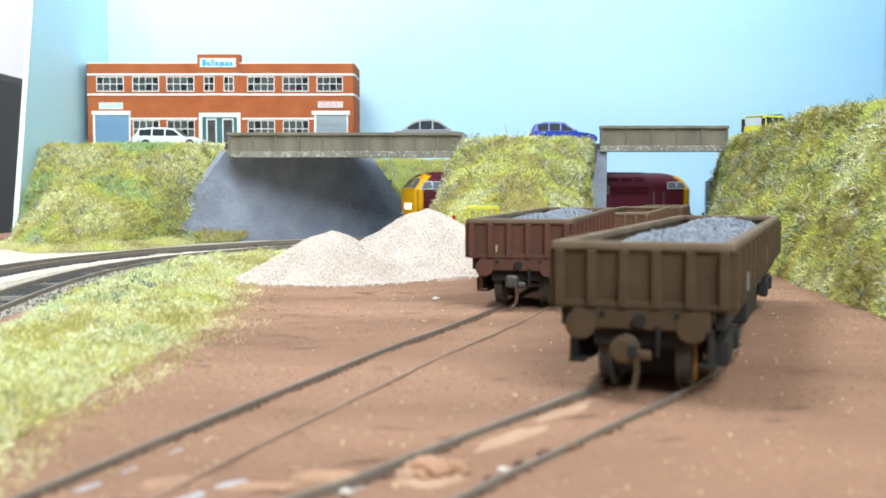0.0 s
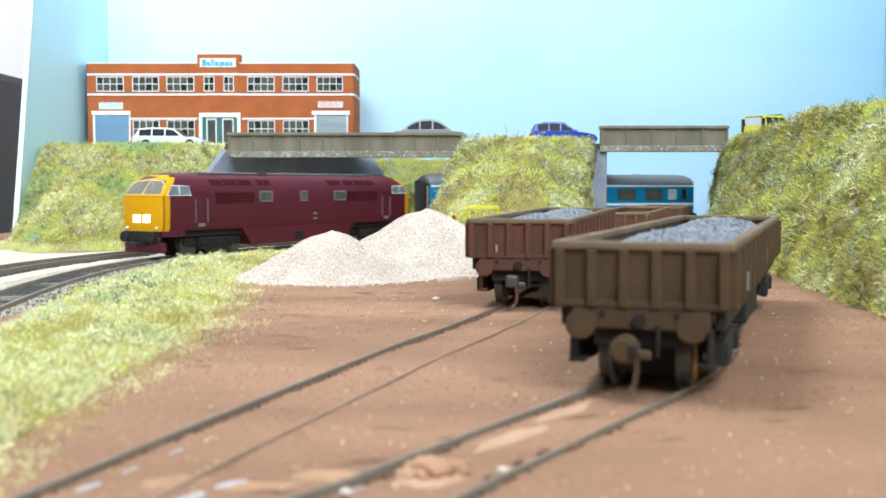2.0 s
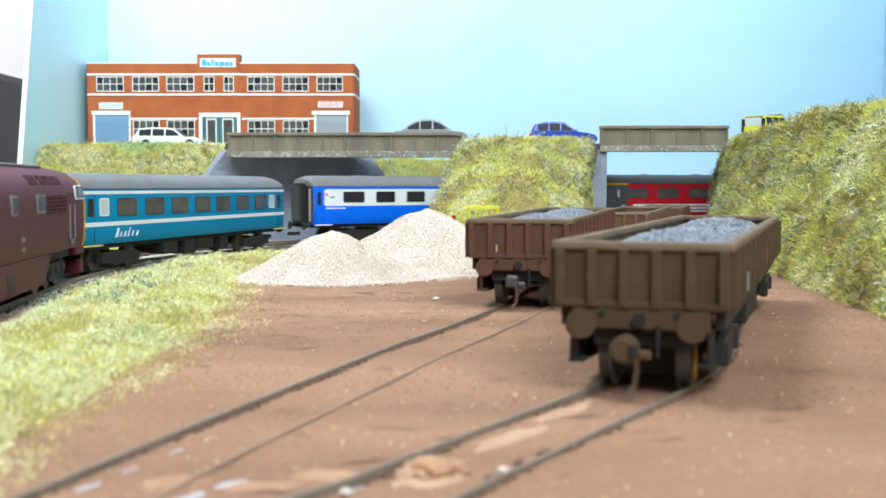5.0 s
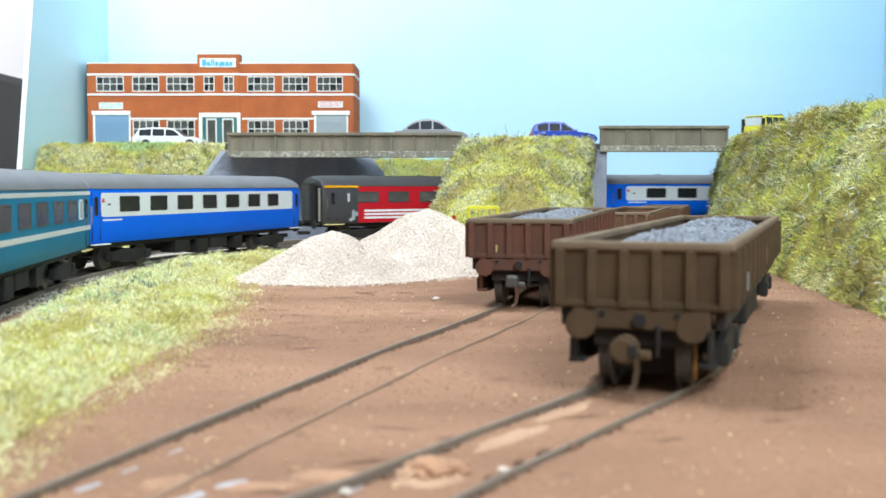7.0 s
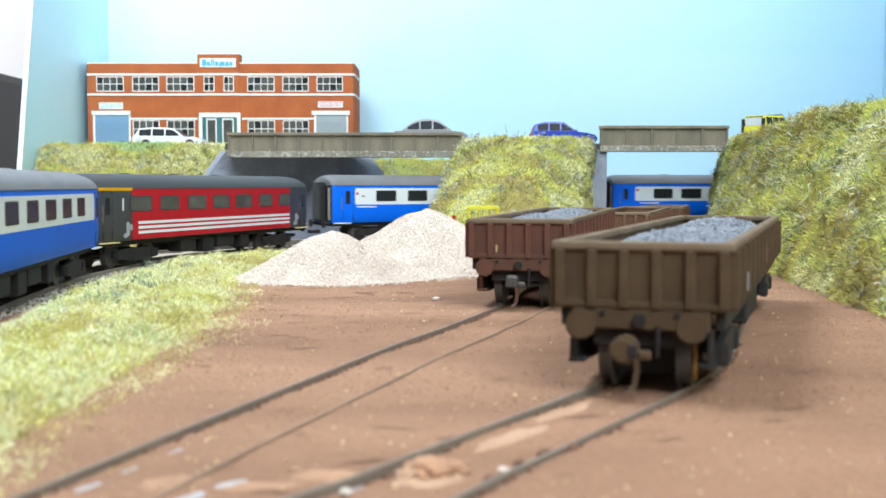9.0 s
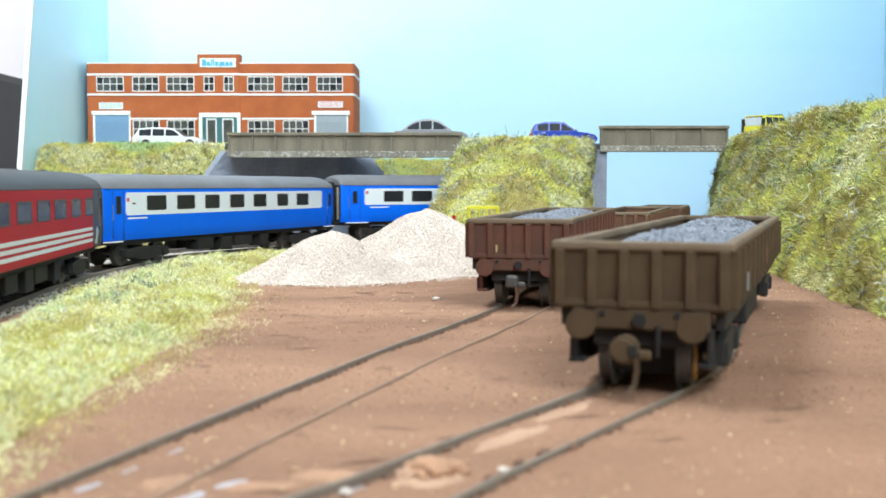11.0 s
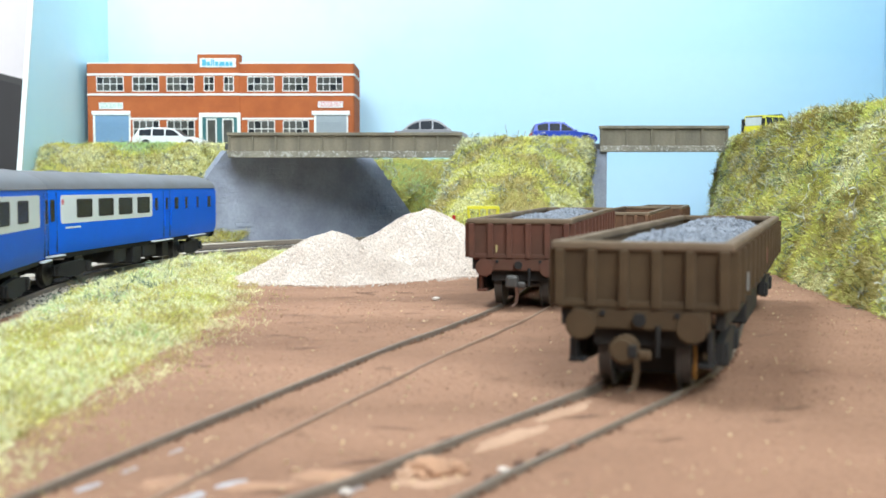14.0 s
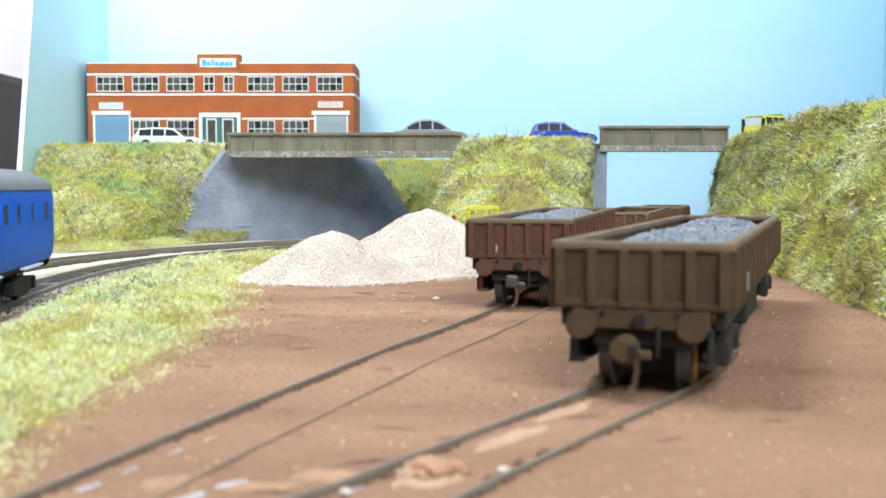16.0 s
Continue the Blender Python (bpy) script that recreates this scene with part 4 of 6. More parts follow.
def brake_coach():
    th, f = coach("coach", "blue brake coach with short white window band, last in train", 1371.5, 252, "blue", "roof_grey")
    side_box("band", f + 19.4, f + 132.2, 26.8, 39.0, "cream", th, 0.14, 1.8, "white window band")
    for a, b in ((35.6, 52.5), (60, 78), (84.8, 102.8), (110, 128)):
        coach_window(th, f + a, f + b, 29.0, 37.2, "pane", "black", 0.9, 0.6)
    for a, b in ((135.2, 141.3), (152.4, 157.4), (167.6, 175.4), (186, 192.8), (208, 213.7), (230.3, 239.2)):
        coach_window(th, f + a, f + b, 29.5, 37.0, "pane", "blue", 0.9, 0.5)
    for y in (150.2, 160.5):
        side_box("door_seam", f + y, f + y + 0.35, 15, 40, "black", th, 0.06)
        side_box("grab_rail", f + y + 1, f + y + 1.5, 21, 31, "blue", th, 0.6)
    doors(th, f + 7, 8.5, zw=(28, 37.2))
    side_box("red_mark", f + 20.2, f + 22.4, 35, 37.2, "sign_red", th, 0.2, label="small red label")
    side_box("lettering_bar", f + 24, f + 40, 24.6, 25.4, "cream", th, 0.1, label="faint lettering bar")
    steps(th, f + 4, f + 22)
    steps(th, f + 133, f + 163)
    steps(th, f + 196, f + 225)
    part("end_door", bx(-5, 5, 131.3, 131.8, 16, 41, bevel=0.1), "blue", th)


def locomotive():
    L, back = 254.0, -10.0
    th = thing("locomotive", "maroon diesel locomotive with yellow ends and lit headcode panels", "locomotive", "train on the main line")
    h = L / 2
    prof = [(15.8, 16), (16.7, 18.5), (17.0, 24), (17.1, 31), (16.9, 37), (16.3, 41.5), (15.0, 45), (11.6, 48.2), (6.4, 50.2), (1.5, 51)]

    def rake(z):
        return 0.0 if z < 37 else (z - 37) * 0.8 + max(0, z - 46) ** 2 * 0.35

    def ring(t, inset=0.0, p=prof):
        r = []
        for x, z in p + [(-x, z) for x, z in p[::-1]]:
            y0 = -h + rake(z) + inset * 0
            y = y0 + (2 * (h - rake(z))) * t
            e = 1.0
            d = min(t, 1 - t) * L
            if d < 3:
                e = 0.93 + 0.07 * math.sqrt(max(0, 1 - (1 - d / 3) ** 2))
            r.append((x * e, y, z))
        return r
    ts = [0, 0.002, 0.005, 0.008, 0.0125, 0.25, 0.5, 0.75, 0.9875, 0.992, 0.995, 0.998, 1]
    bm = bmesh.new()
    secs = [ring(t) for t in ts]
    loft(bm, secs, caps=False)
    bm.verts.ensure_lookup_table()
    n = len(secs[0])
    for base in (0, (len(ts) - 1) * n):
        for i in range(n // 2 - 1):
            bm.faces.new([bm.verts[base + j] for j in (i, i + 1, n - 2 - i, n - 1 - i)])
    bmesh.ops.recalc_face_normals(bm, faces=bm.faces)
    part("body", bm, "maroon", th, smooth=True)
    # skirt between the bogies
    bm = bmesh.new()
    prism_x(bm, [(-h + 67, 16.4), (-h + 76, 5.2), (-h + 172, 5.2), (-h + 184, 16.4)], -16.6, 16.6)
    part("skirt", bm, "maroon", th)
    part("tank_recess", bx(-16.8, 16.8, -h + 118, -h + 128, 6.5, 12.5, bevel=0.3), "black", th)
    part("valance", bx(-15.9, 15.9, -h + 1, -h + 19, 12.5, 16.2, bevel=0.4), "maroon", th)
    part("valance", bx(-15.9, 15.9, h - 19, h - 1, 12.5, 16.2, bevel=0.4), "maroon", th)
    part("roof_walk", bx(-6.5, 6.5, -h + 40, h - 40, 50.3, 51.5, bevel=0.4), "roof_grey", th)
    part("roof_fan", cyl(bmesh.new(), (0, -30, 51.4), "z", 8, 0.8), "roof_dark", th)
    for s in (-1, 1):
        e = s * h
        lit = s < 0
        # yellow nose panel following the end, wrapped a little round the corner
        bm = bmesh.new()
        pn = [(x, z) for x, z in prof if z <= 37]
        def sec(off, dy):
            return [(x * off, e + s * dy, z) for x, z in pn] + [(-x * off, e + s * dy, z) for x, z in pn[::-1]]
        loft(bm, [sec(1.005, -6.0), sec(1.003, -2.6), sec(0.978, -0.6), sec(0.93, 0.35), sec(0.90, 0.55)])
        nose = part("nose_panel", bm, "yellow", th, "warning yellow end panel", True)
        # windscreen surround
        bm = bmesh.new()
        up = [(16.95, 36.8), (16.4, 41.5), (15.1, 45), (11.8, 48.0), (7.5, 49.5)]
        def scr(out, inn):
            return [(x * inn, e - s * rake(z) + s * out, z) for x, z in up] + [(-x * inn, e - s * rake(z) + s * out, z) for x, z in up[::-1]]
        loft(bm, [scr(-4.6, 1.004), scr(-1.8, 1.0), scr(-0.3, 0.975), scr(0.4, 0.94)])
        part("ledge", bx(-15.8, 15.8, min(e, e + s * 0.75), max(e, e + s * 0.75), 36.6, 37.3, bevel=0.3), "yellow", nose, "yellow ledge under the windscreen")
        brow = part("windscreen_surround", bm, "yellow", th, "yellow windscreen surround", True)
        for side in (-1, 1):
            bm = bmesh.new()
            q = [(0.3, 37.7), (15.3, 37.7), (14.9, 41.4), (13.5, 44.2), (10.6, 46.0), (0.3, 46.6)]
            loft(bm, [[(side * x, e - s * rake(z) + s * o, z) for x, z in q] for o in (-0.2, 0.5)])
            part("windscreen_frame", bm, "screen_frame", brow, "buff windscreen frame")
            bm = bmesh.new()
            q = [(0.75, 38.1), (14.85, 38.1), (14.45, 41.3), (13.1, 43.9), (10.3, 45.6), (0.75, 46.15)]
            loft(bm, [[(side * x, e - s * rake(z) + s * o, z) for x, z in q] for o in (0.1, 0.66)])
            w = part("windscreen", bm, "screen_glass", brow, "grey glass windscreen")
            bm = bmesh.new()
            loft(bm, [[(side * (x + dx), e - s * rake(z) + s * 0.85, z + dz) for dx, dz in ((0, 0), (0.35, 0), (0.35, 0.4), (0, 0.4))] for x, z in ((3, 45.5), (9, 39.5))])
            part("wiper", bm, "chrome", w)
            # side cab window
            bm = bmesh.new()
            q = [(3.6, 37.0), (23.0, 37.0), (22.0, 43.0), (8.4, 43.4)]
            loft(bm, [[(side * (17.05 - (z - 37) * 0.13 + o), e - s * y, z) for y, z in q] for o in (-0.6, 0.25)])
            cw = part("cab_window", bm, "cream", th, "white framed cab side window")
            bm = bmesh.new()
            for a, b in ((4.4, 13.6), (14.2, 22.4)):
                q = [(a, 37.5), (b, 37.5), (b - 0.5, 42.6), (a + (3.4 if a < 5 else 0), 42.9)]
                loft(bm, [[(side * (17.05 - (z - 37) * 0.13 + o), e - s * y, z) for y, z in q] for o in (0.1, 0.4)])
            part("pane", bm, "cab_glass", cw, "grey glass")
            # headcode panels, buffers
            part("headcode_panel", bx(side * 4.2 - 3.2, side * 4.2 + 3.2, e + s * 0.4 - 0.45, e + s * 0.4 + 0.55, 20.9, 26.0, bevel=0.45),
                 "lamp_on" if lit else "pane_pale", nose, "glowing white headcode panel")
            bm = cyl(bmesh.new(), (side * 12.8, e + s * 0.8, 18.0), "y", 0.9, 0.8, 16)
            part("marker_lamp", bm, "cream", nose)
            part("handrail", bx(side * 5.6 - 1.0, side * 5.6 + 1.0, e + s * 0.9 - 0.3, e + s * 0.9 + 0.3, 30.4, 31.2, bevel=0.2), "yellow", nose)
            bm = cyl(bmesh.new(), (side * 11.5, e + s * 2.4, 12.6), "y", 1.4, 3.8, 14)
            cyl(bm, (side * 11.5, e + s * 4.4, 12.6), "y", 3.1, 0.9, 24)
            part("buffer", bm, "black", th, smooth=True)
            for y in (26.5, 36.5):
                part("grab_rail", bx(side * 17.2 - 0.25, side * 17.2 + 0.45, e - s * y - 0.22, e - s * y + 0.22, 20.5, 35, bevel=0.1), "frame_grey", th)
            part("cab_door", bx(side * 17.05 - 0.2, side * 17.05 + 0.12, e - s * 31.5 - 4.2, e - s * 31.5 + 4.2, 18.5, 40.0, bevel=0.1), "maroon", th)
            part("step", bx(side * 17.1 - 0.3, side * 17.1 + 0.4, e - s * 31.5 - 3, e - s * 31.5 + 3, 18.0, 20.2, bevel=0.2), "frame_grey", th)
        for x in (-5.5, 5.0):
            part("hose", cyl(bmesh.new(), (x, e + s * 2.0, 10.5), "z", 0.6, 6.5, 10), "black", th)
        part("buffer_beam", bx(-14.5, 14.5, min(e, e + s * 1.4), max(e, e + s * 1.4), 9.5, 16, bevel=0.4), "black", th)
        part("air_dam", bx(-15.2, 15.2, min(e - s * 5, e + s * 1), max(e - s * 5, e + s * 1), 3.2, 9.4, bevel=0.7), "maroon", th)
        part("coupling", bx(-2.5, 2.5, min(e, e + s * 8), max(e, e + s * 8), 7, 9.4, bevel=0.5), "black", th)
    for side in (-1, 1):
        for a, b in ((83.5, 95.5), (123.5, 131), (160, 173.5)):
            y0, y1 = -h + a, -h + b
            bm = bmesh.new()
            prism_x(bm, rounded(y0, y1, 32.6, 39.6, 0.6, 2), side * 16.6, side * 17.35)
            w = part("window", bm, "frame_grey", th, "grey framed engine room window")
            bm = bmesh.new()
            prism_x(bm, rounded(y0 + 0.9, y1 - 0.9, 33.5, 38.7, 0.4, 2), side * 16.8, side * 17.5)
            part("pane", bm, "pane_grey", w)
        for a, b, z0, z1, n in ((44, 54, 32, 39.2, 5), (55, 65.5, 32, 39.2, 5), (66.5, 78, 32, 39.2, 5), (175, 186, 32, 39.2, 5), (187, 198, 32, 39.2, 5), (199, 212, 32, 39.2, 5)):
            g = part("grille", bx(side * 17.0 - 0.2, side * 17.0 + 0.22, -h + a, -h + b, z0, z1, bevel=0.1), "maroon_dark", th)
            for k in range(n):
                z = z0 + 0.7 + k * (z1 - z0 - 1.2) / (n - 1)
                part("slat", bx(side * 17.2 - 0.1, side * 17.2 + 0.2, -h + a + 0.5, -h + b - 0.5, z - 0.25, z + 0.25), "maroon", g)
        for a, b in ((40.5, 51.5), (53, 64), (65.5, 77), (83, 88.5), (89.5, 95), (155, 169), (173, 184), (186, 197), (198.5, 209)):
            bm = bmesh.new()
            loft(bm, [[(side * (x + o), y, z + o * 0.6) for x, z in ((15.6, 43.4), (14.2, 45.8), (13.2, 46.8))] + [(side * (x - 0.6), y, z - 0.6) for x, z in ((13.2, 46.8), (14.2, 45.8), (15.6, 43.4))]
                      for y in (-h + a, -h + b) for o in (0.25,)])
            part("roof_grille", bm, "maroon_dark", th)
        side_mark = part("number_plate", bx(side * 17.05 - 0.1, side * 17.05 + 0.25, -h + 137, -h + 141, 19.7, 21.2, bevel=0.1), "frame_grey", th)
        part("badge", bx(side * 17.05 - 0.1, side * 17.05 + 0.25, -h + 137, -h + 141, 23.2, 24.8, bevel=0.1), "frame_grey", th)
    part("chassis", bx(-13, 13, -h + 3, h - 3, 12.3, 16.1), "underframe", th)
    for y in (-h + 47, h - 47):
        b = part("bogie", bx(-11, 11, y - 24, y + 24, 6.5, 12.2, bevel=0.5), "underframe", th)
        for s in (-1, 1):
            bm = bmesh.new()
            prism_x(bm, [(y - 15, 9.5), (y - 14, 4.6), (y - 6, 3.6), (y + 6, 3.6), (y + 14, 4.6), (y + 15, 9.5), (y + 14, 11.5), (y - 14, 11.5)], s * 12.6 - 0.8, s * 12.6 + 0.8)
            part("side_frame", bm, "underframe", b)
            for w in (-19, 0, 19):
                part("spring", bx(s * 13.4 - 0.9, s * 13.4 + 0.9, y + w * 0.55 - 3.0, y + w * 0.55 + 3.0, 6.6, 10.4, bevel=0.7), "underframe", b)
        for w in (-19, 0, 19):
            SPIN.append((wheelset(th, y + w, 7.2), y + w, 7.2))
    TRAIN.append((th, back, L))


locomotive()
teal_coach()
blue_coach(552.5, 244, "bright blue passenger coach with a long white window band", (8.6, 230.4),
           ((24.4, 42.5), (52.8, 69.6), (80.3, 97), (108.5, 124.8), (136.2, 153), (165.1, 181.5), (192.9, 208.6)))
red_coach()
blue_coach(1101, 256, "bright blue coach with long white window band before the brake coach", (18.5, 237.5),
           ((36.3, 53.6), (63.8, 81), (91.6, 106.7), (118.4, 134.3), (145.4, 160.8), (175, 189), (201, 217.5)))
brake_coach()


# ---- the factory on the embankment ----
FY, FZ = 1030.0, 73.0


def factory():
    th = thing("factory", "low red brick factory with white bands and metal framed windows", "building")
    # the front is set out in units of 0.542 mm from the left end of its parapet
    unit_mm = 0.5421
    X = lambda u: -338.8 + (u - 159) * unit_mm
    Z = lambda v: 156.0 - (v - 115) * unit_mm
    x0, x1 = X(159), X(628)
    y1 = FY + 66
    # walls with a rounded corner
    plan = [(x0, FY), (x1 - 3, FY), (x1 - 0.9, FY + 0.9), (x1, FY + 3), (x1, y1), (x0, y1)]
    bm = bmesh.new()
    prism_z(bm, plan, FZ, Z(115))
    part("wall", bm, "brick", th, "plain orange red brickwork")
    part("side_wall", bx(x0 - 0.7, x0 - 0.05, FY + 0.5, y1, FZ, Z(117)), "brick_dark", th, "dark blue end wall")
    part("tower", bx(X(353), X(427), FY - 1.4, FY + 14, FZ, Z(99), bevel=0.15), "brick", th)
    bm = bmesh.new()
    prism_z(bm, [(x0, FY - 0.05), (x1, FY - 0.05), (x1 + 0.2, y1), (x0, y1)], Z(115) + 0.02, Z(115) + 1.0)
    part("coping", bm, "white", th)
    part("coping", bx(X(352), X(428), FY - 1.7, FY + 14.3, Z(99), Z(99) + 0.7), "white", th)
    for v in (134, 169):
        out = [(x0 - 0.3, FY - 0.8), (x1 - 3, FY - 0.8), (x1 - 0.4, FY + 0.2), (x1 + 0.8, FY + 3), (x1 + 0.8, y1), (x0, y1)]
        bm = bmesh.new()
        prism_z(bm, out, Z(v + 1.8), Z(v - 1.8))
        part("band", bm, "white", th, "white painted band")
        part("band", bx(X(352), X(428), FY - 2.2, FY - 1.2, Z(v + 1.8), Z(v - 1.8), bevel=0.15), "white", th, "white painted band")
    for a, b in ((233, 352), (430, 556)):
        part("band", bx(X(a), X(b), FY - 0.7, FY + 0.2, Z(213), Z(209.6), bevel=0.12), "white", th, "white painted band")
        part("sill", bx(X(a), X(b), FY - 0.7, FY + 0.2, Z(247), Z(244)), "white", th)

    def win(a, b, t, u, cols, face=0.0):
        xa, xb, zb, zt = X(a), X(b), Z(u), Z(t)
        y = FY - face
        f = bmesh.new()
        w = 0.75
        for q in ((xa, xb, zt - w, zt), (xa, xb, zb, zb + w), (xa, xa + w, zb + w, zt - w), (xb - w, xb, zb + w, zt - w)):
            box(f, q[0], q[1], y - 0.55, y + 0.1, q[2], q[3])
        wn = part("window", f, "white", th, "white framed window")
        for c in range(1, cols):
            xm = xa + (xb - xa) * c / cols
            part("glazing_bar", bx(xm - 0.3, xm + 0.3, y - 0.42, y + 0.1, zb + w, zt - w), "white", wn)
        part("glazing_bar", bx(xa + w, xb - w, y - 0.45, y + 0.1, (zb + zt) / 2 - 0.35, (zb + zt) / 2 + 0.35), "white", wn)
        for c in range(cols):
            for r in range(2):
                p0, p1 = xa + (xb - xa) * c / cols, xa + (xb - xa) * (c + 1) / cols
                z0, z1 = zb + (zt - zb) * r / 2, zb + (zt - zb) * (r + 1) / 2
                part("pane", bx(p0 + 0.2, p1 - 0.2, y - 0.2, y + 0.05, z0 + 0.2, z1 - 0.2), "pane_grey" if (c * 3 + r + int(a)) % 4 else "pane", wn)
    for a, b in ((175, 223), (238, 285), (298, 347), (440, 488), (502, 548), (562, 608)):
        win(a, b, 137.5, 163.5, 4)
    win(364, 383, 137.5, 163.5, 2, 1.4)
    win(399, 417, 137.5, 163.5, 2, 1.4)
    for a, b in ((238, 285), (298, 347), (440, 488), (502, 548)):
        win(a, b, 214, 244, 4)
    # roller shutters with lintels
    for a, b, m, la, lb in ((172, 231, "shutter", 166, 234), (561, 614, "shutter_grey", 553, 620)):
        sh = part("shutter", bx(X(a), X(b), FY - 0.3, FY + 0.1, FZ, Z(203)), m, th, "ribbed metal roller shutter")
        for k in range(14):
            z = FZ + 1.5 + k * 1.95
            if z < Z(205):
                part("slat", bx(X(a) + 0.2, X(b) - 0.2, FY - 0.55, FY - 0.25, z, z + 1.45, bevel=0.2), m, sh)
        part("lintel", bx(X(la), X(lb), FY - 1.2, FY + 0.1, Z(205), Z(197.5), bevel=0.3), "white", th, "white lintel")
        part("jamb", bx(X(a) - 2.2, X(a) - 0.05, FY - 0.6, FY + 0.1, FZ, Z(205.1)), "white", th)
        part("jamb", bx(X(b) + 0.05, X(b) + 1.6, FY - 0.6, FY + 0.1, FZ, Z(205.1)), "white", th)
    # entrance
    part("door_surround", bx(X(355), X(428), FY - 2.4, FY - 1.3, Z(209), Z(201), bevel=0.2), "white", th)
    part("door_surround", bx(X(355), X(361), FY - 2.4, FY - 1.3, FZ, Z(209.1)), "white", th)
    part("door_surround", bx(X(422), X(428), FY - 2.4, FY - 1.3, FZ, Z(209.1)), "white", th)
    dr = part("entrance_door", bx(X(361.2), X(421.8), FY - 1.8, FY - 1.35, FZ, Z(209.1)), "teal", th, "dark teal double door")
    for a, b in ((368, 386), (396, 416)):
        f = bmesh.new()
        for q in ((a, a + 2, 211, 257), (b - 2, b, 211, 257), (a + 2, b - 2, 211, 213.5)):
            box(f, X(q[0]), X(q[1]), FY - 2.2, FY - 1.75, max(FZ, Z(q[3])), Z(q[2]))
        part("door_frame", f, "white", dr)
        part("pane", bx(X(a + 2.1), X(b - 2.1), FY - 2.0, FY - 1.78, FZ + 1, Z(213.6)), "pane_grey", dr)
    # signs: a maker's name as plain bars, and two readable boards
    sg = part("name_board", bx(X(358), X(421), FY - 2.3, FY - 1.35, Z(122), Z(106), bevel=0.1), "white", th, "white name board with pale blue bars")
    u = 362
    for w, t in ((7, 108), (6, 112), (2.4, 108), (2.4, 108), (6, 112), (10, 112), (6, 112), (5, 112)):
        part("lettering_bar", bx(X(u), X(u + w), FY - 2.55, FY - 2.28, Z(119.5), Z(t)), "sign_blue", sg)
        u += w + 1.2
    for a, b, t, u, words, m in ((179, 221, 183, 194.5, "GOODS IN", "sign_green"), (564, 608, 181, 192, "GOODS OUT", "sign_red")):
        bd = part("sign_board", bx(X(a), X(b), FY - 0.7, FY - 0.02, Z(u), Z(t)), "white", th, "small white lettered sign")
        cu = bpy.data.curves.new("lettering", "FONT")
        cu.body, cu.align_x, cu.align_y = words, "CENTER", "CENTER"
        cu.size, cu.extrude = 0.0062, 0.0001
        tmp = bpy.data.objects.new("lettering", cu)
        me = bpy.data.meshes.new_from_object(tmp)
        bpy.data.objects.remove(tmp)
        wide = max(v.co.x for v in me.vertices) - min(v.co.x for v in me.vertices)
        k = (X(b) - X(a)) * 0.001 * 0.9 / wide
        for v in me.vertices:
            v.co.x *= k
        me.materials.append(M[m])
        ob = new("lettering", me)
        ob.parent = bd
        ob.matrix_basis = pose((X(a) + X(b)) / 2000, (FY - 0.85) / 1000, (Z(t) + Z(u)) / 2000, 90, 0, 0)
    # down pipe, meter box and roof
    part("meter_box", bx(X(234), X(250), FY - 1.5, FY + 0.1, FZ, Z(249)), "brick", th)
    part("roof", bx(x0 + 1, x1 - 1, FY + 1.5, y1 - 1, Z(121), Z(119)), "roof_grey", th)
    part("drain_box", bx(x1 - 0.1, x1 + 0.9, FY + 12, FY + 18, Z(245), Z(236)), "pane_grey", th)
    return th


factory()


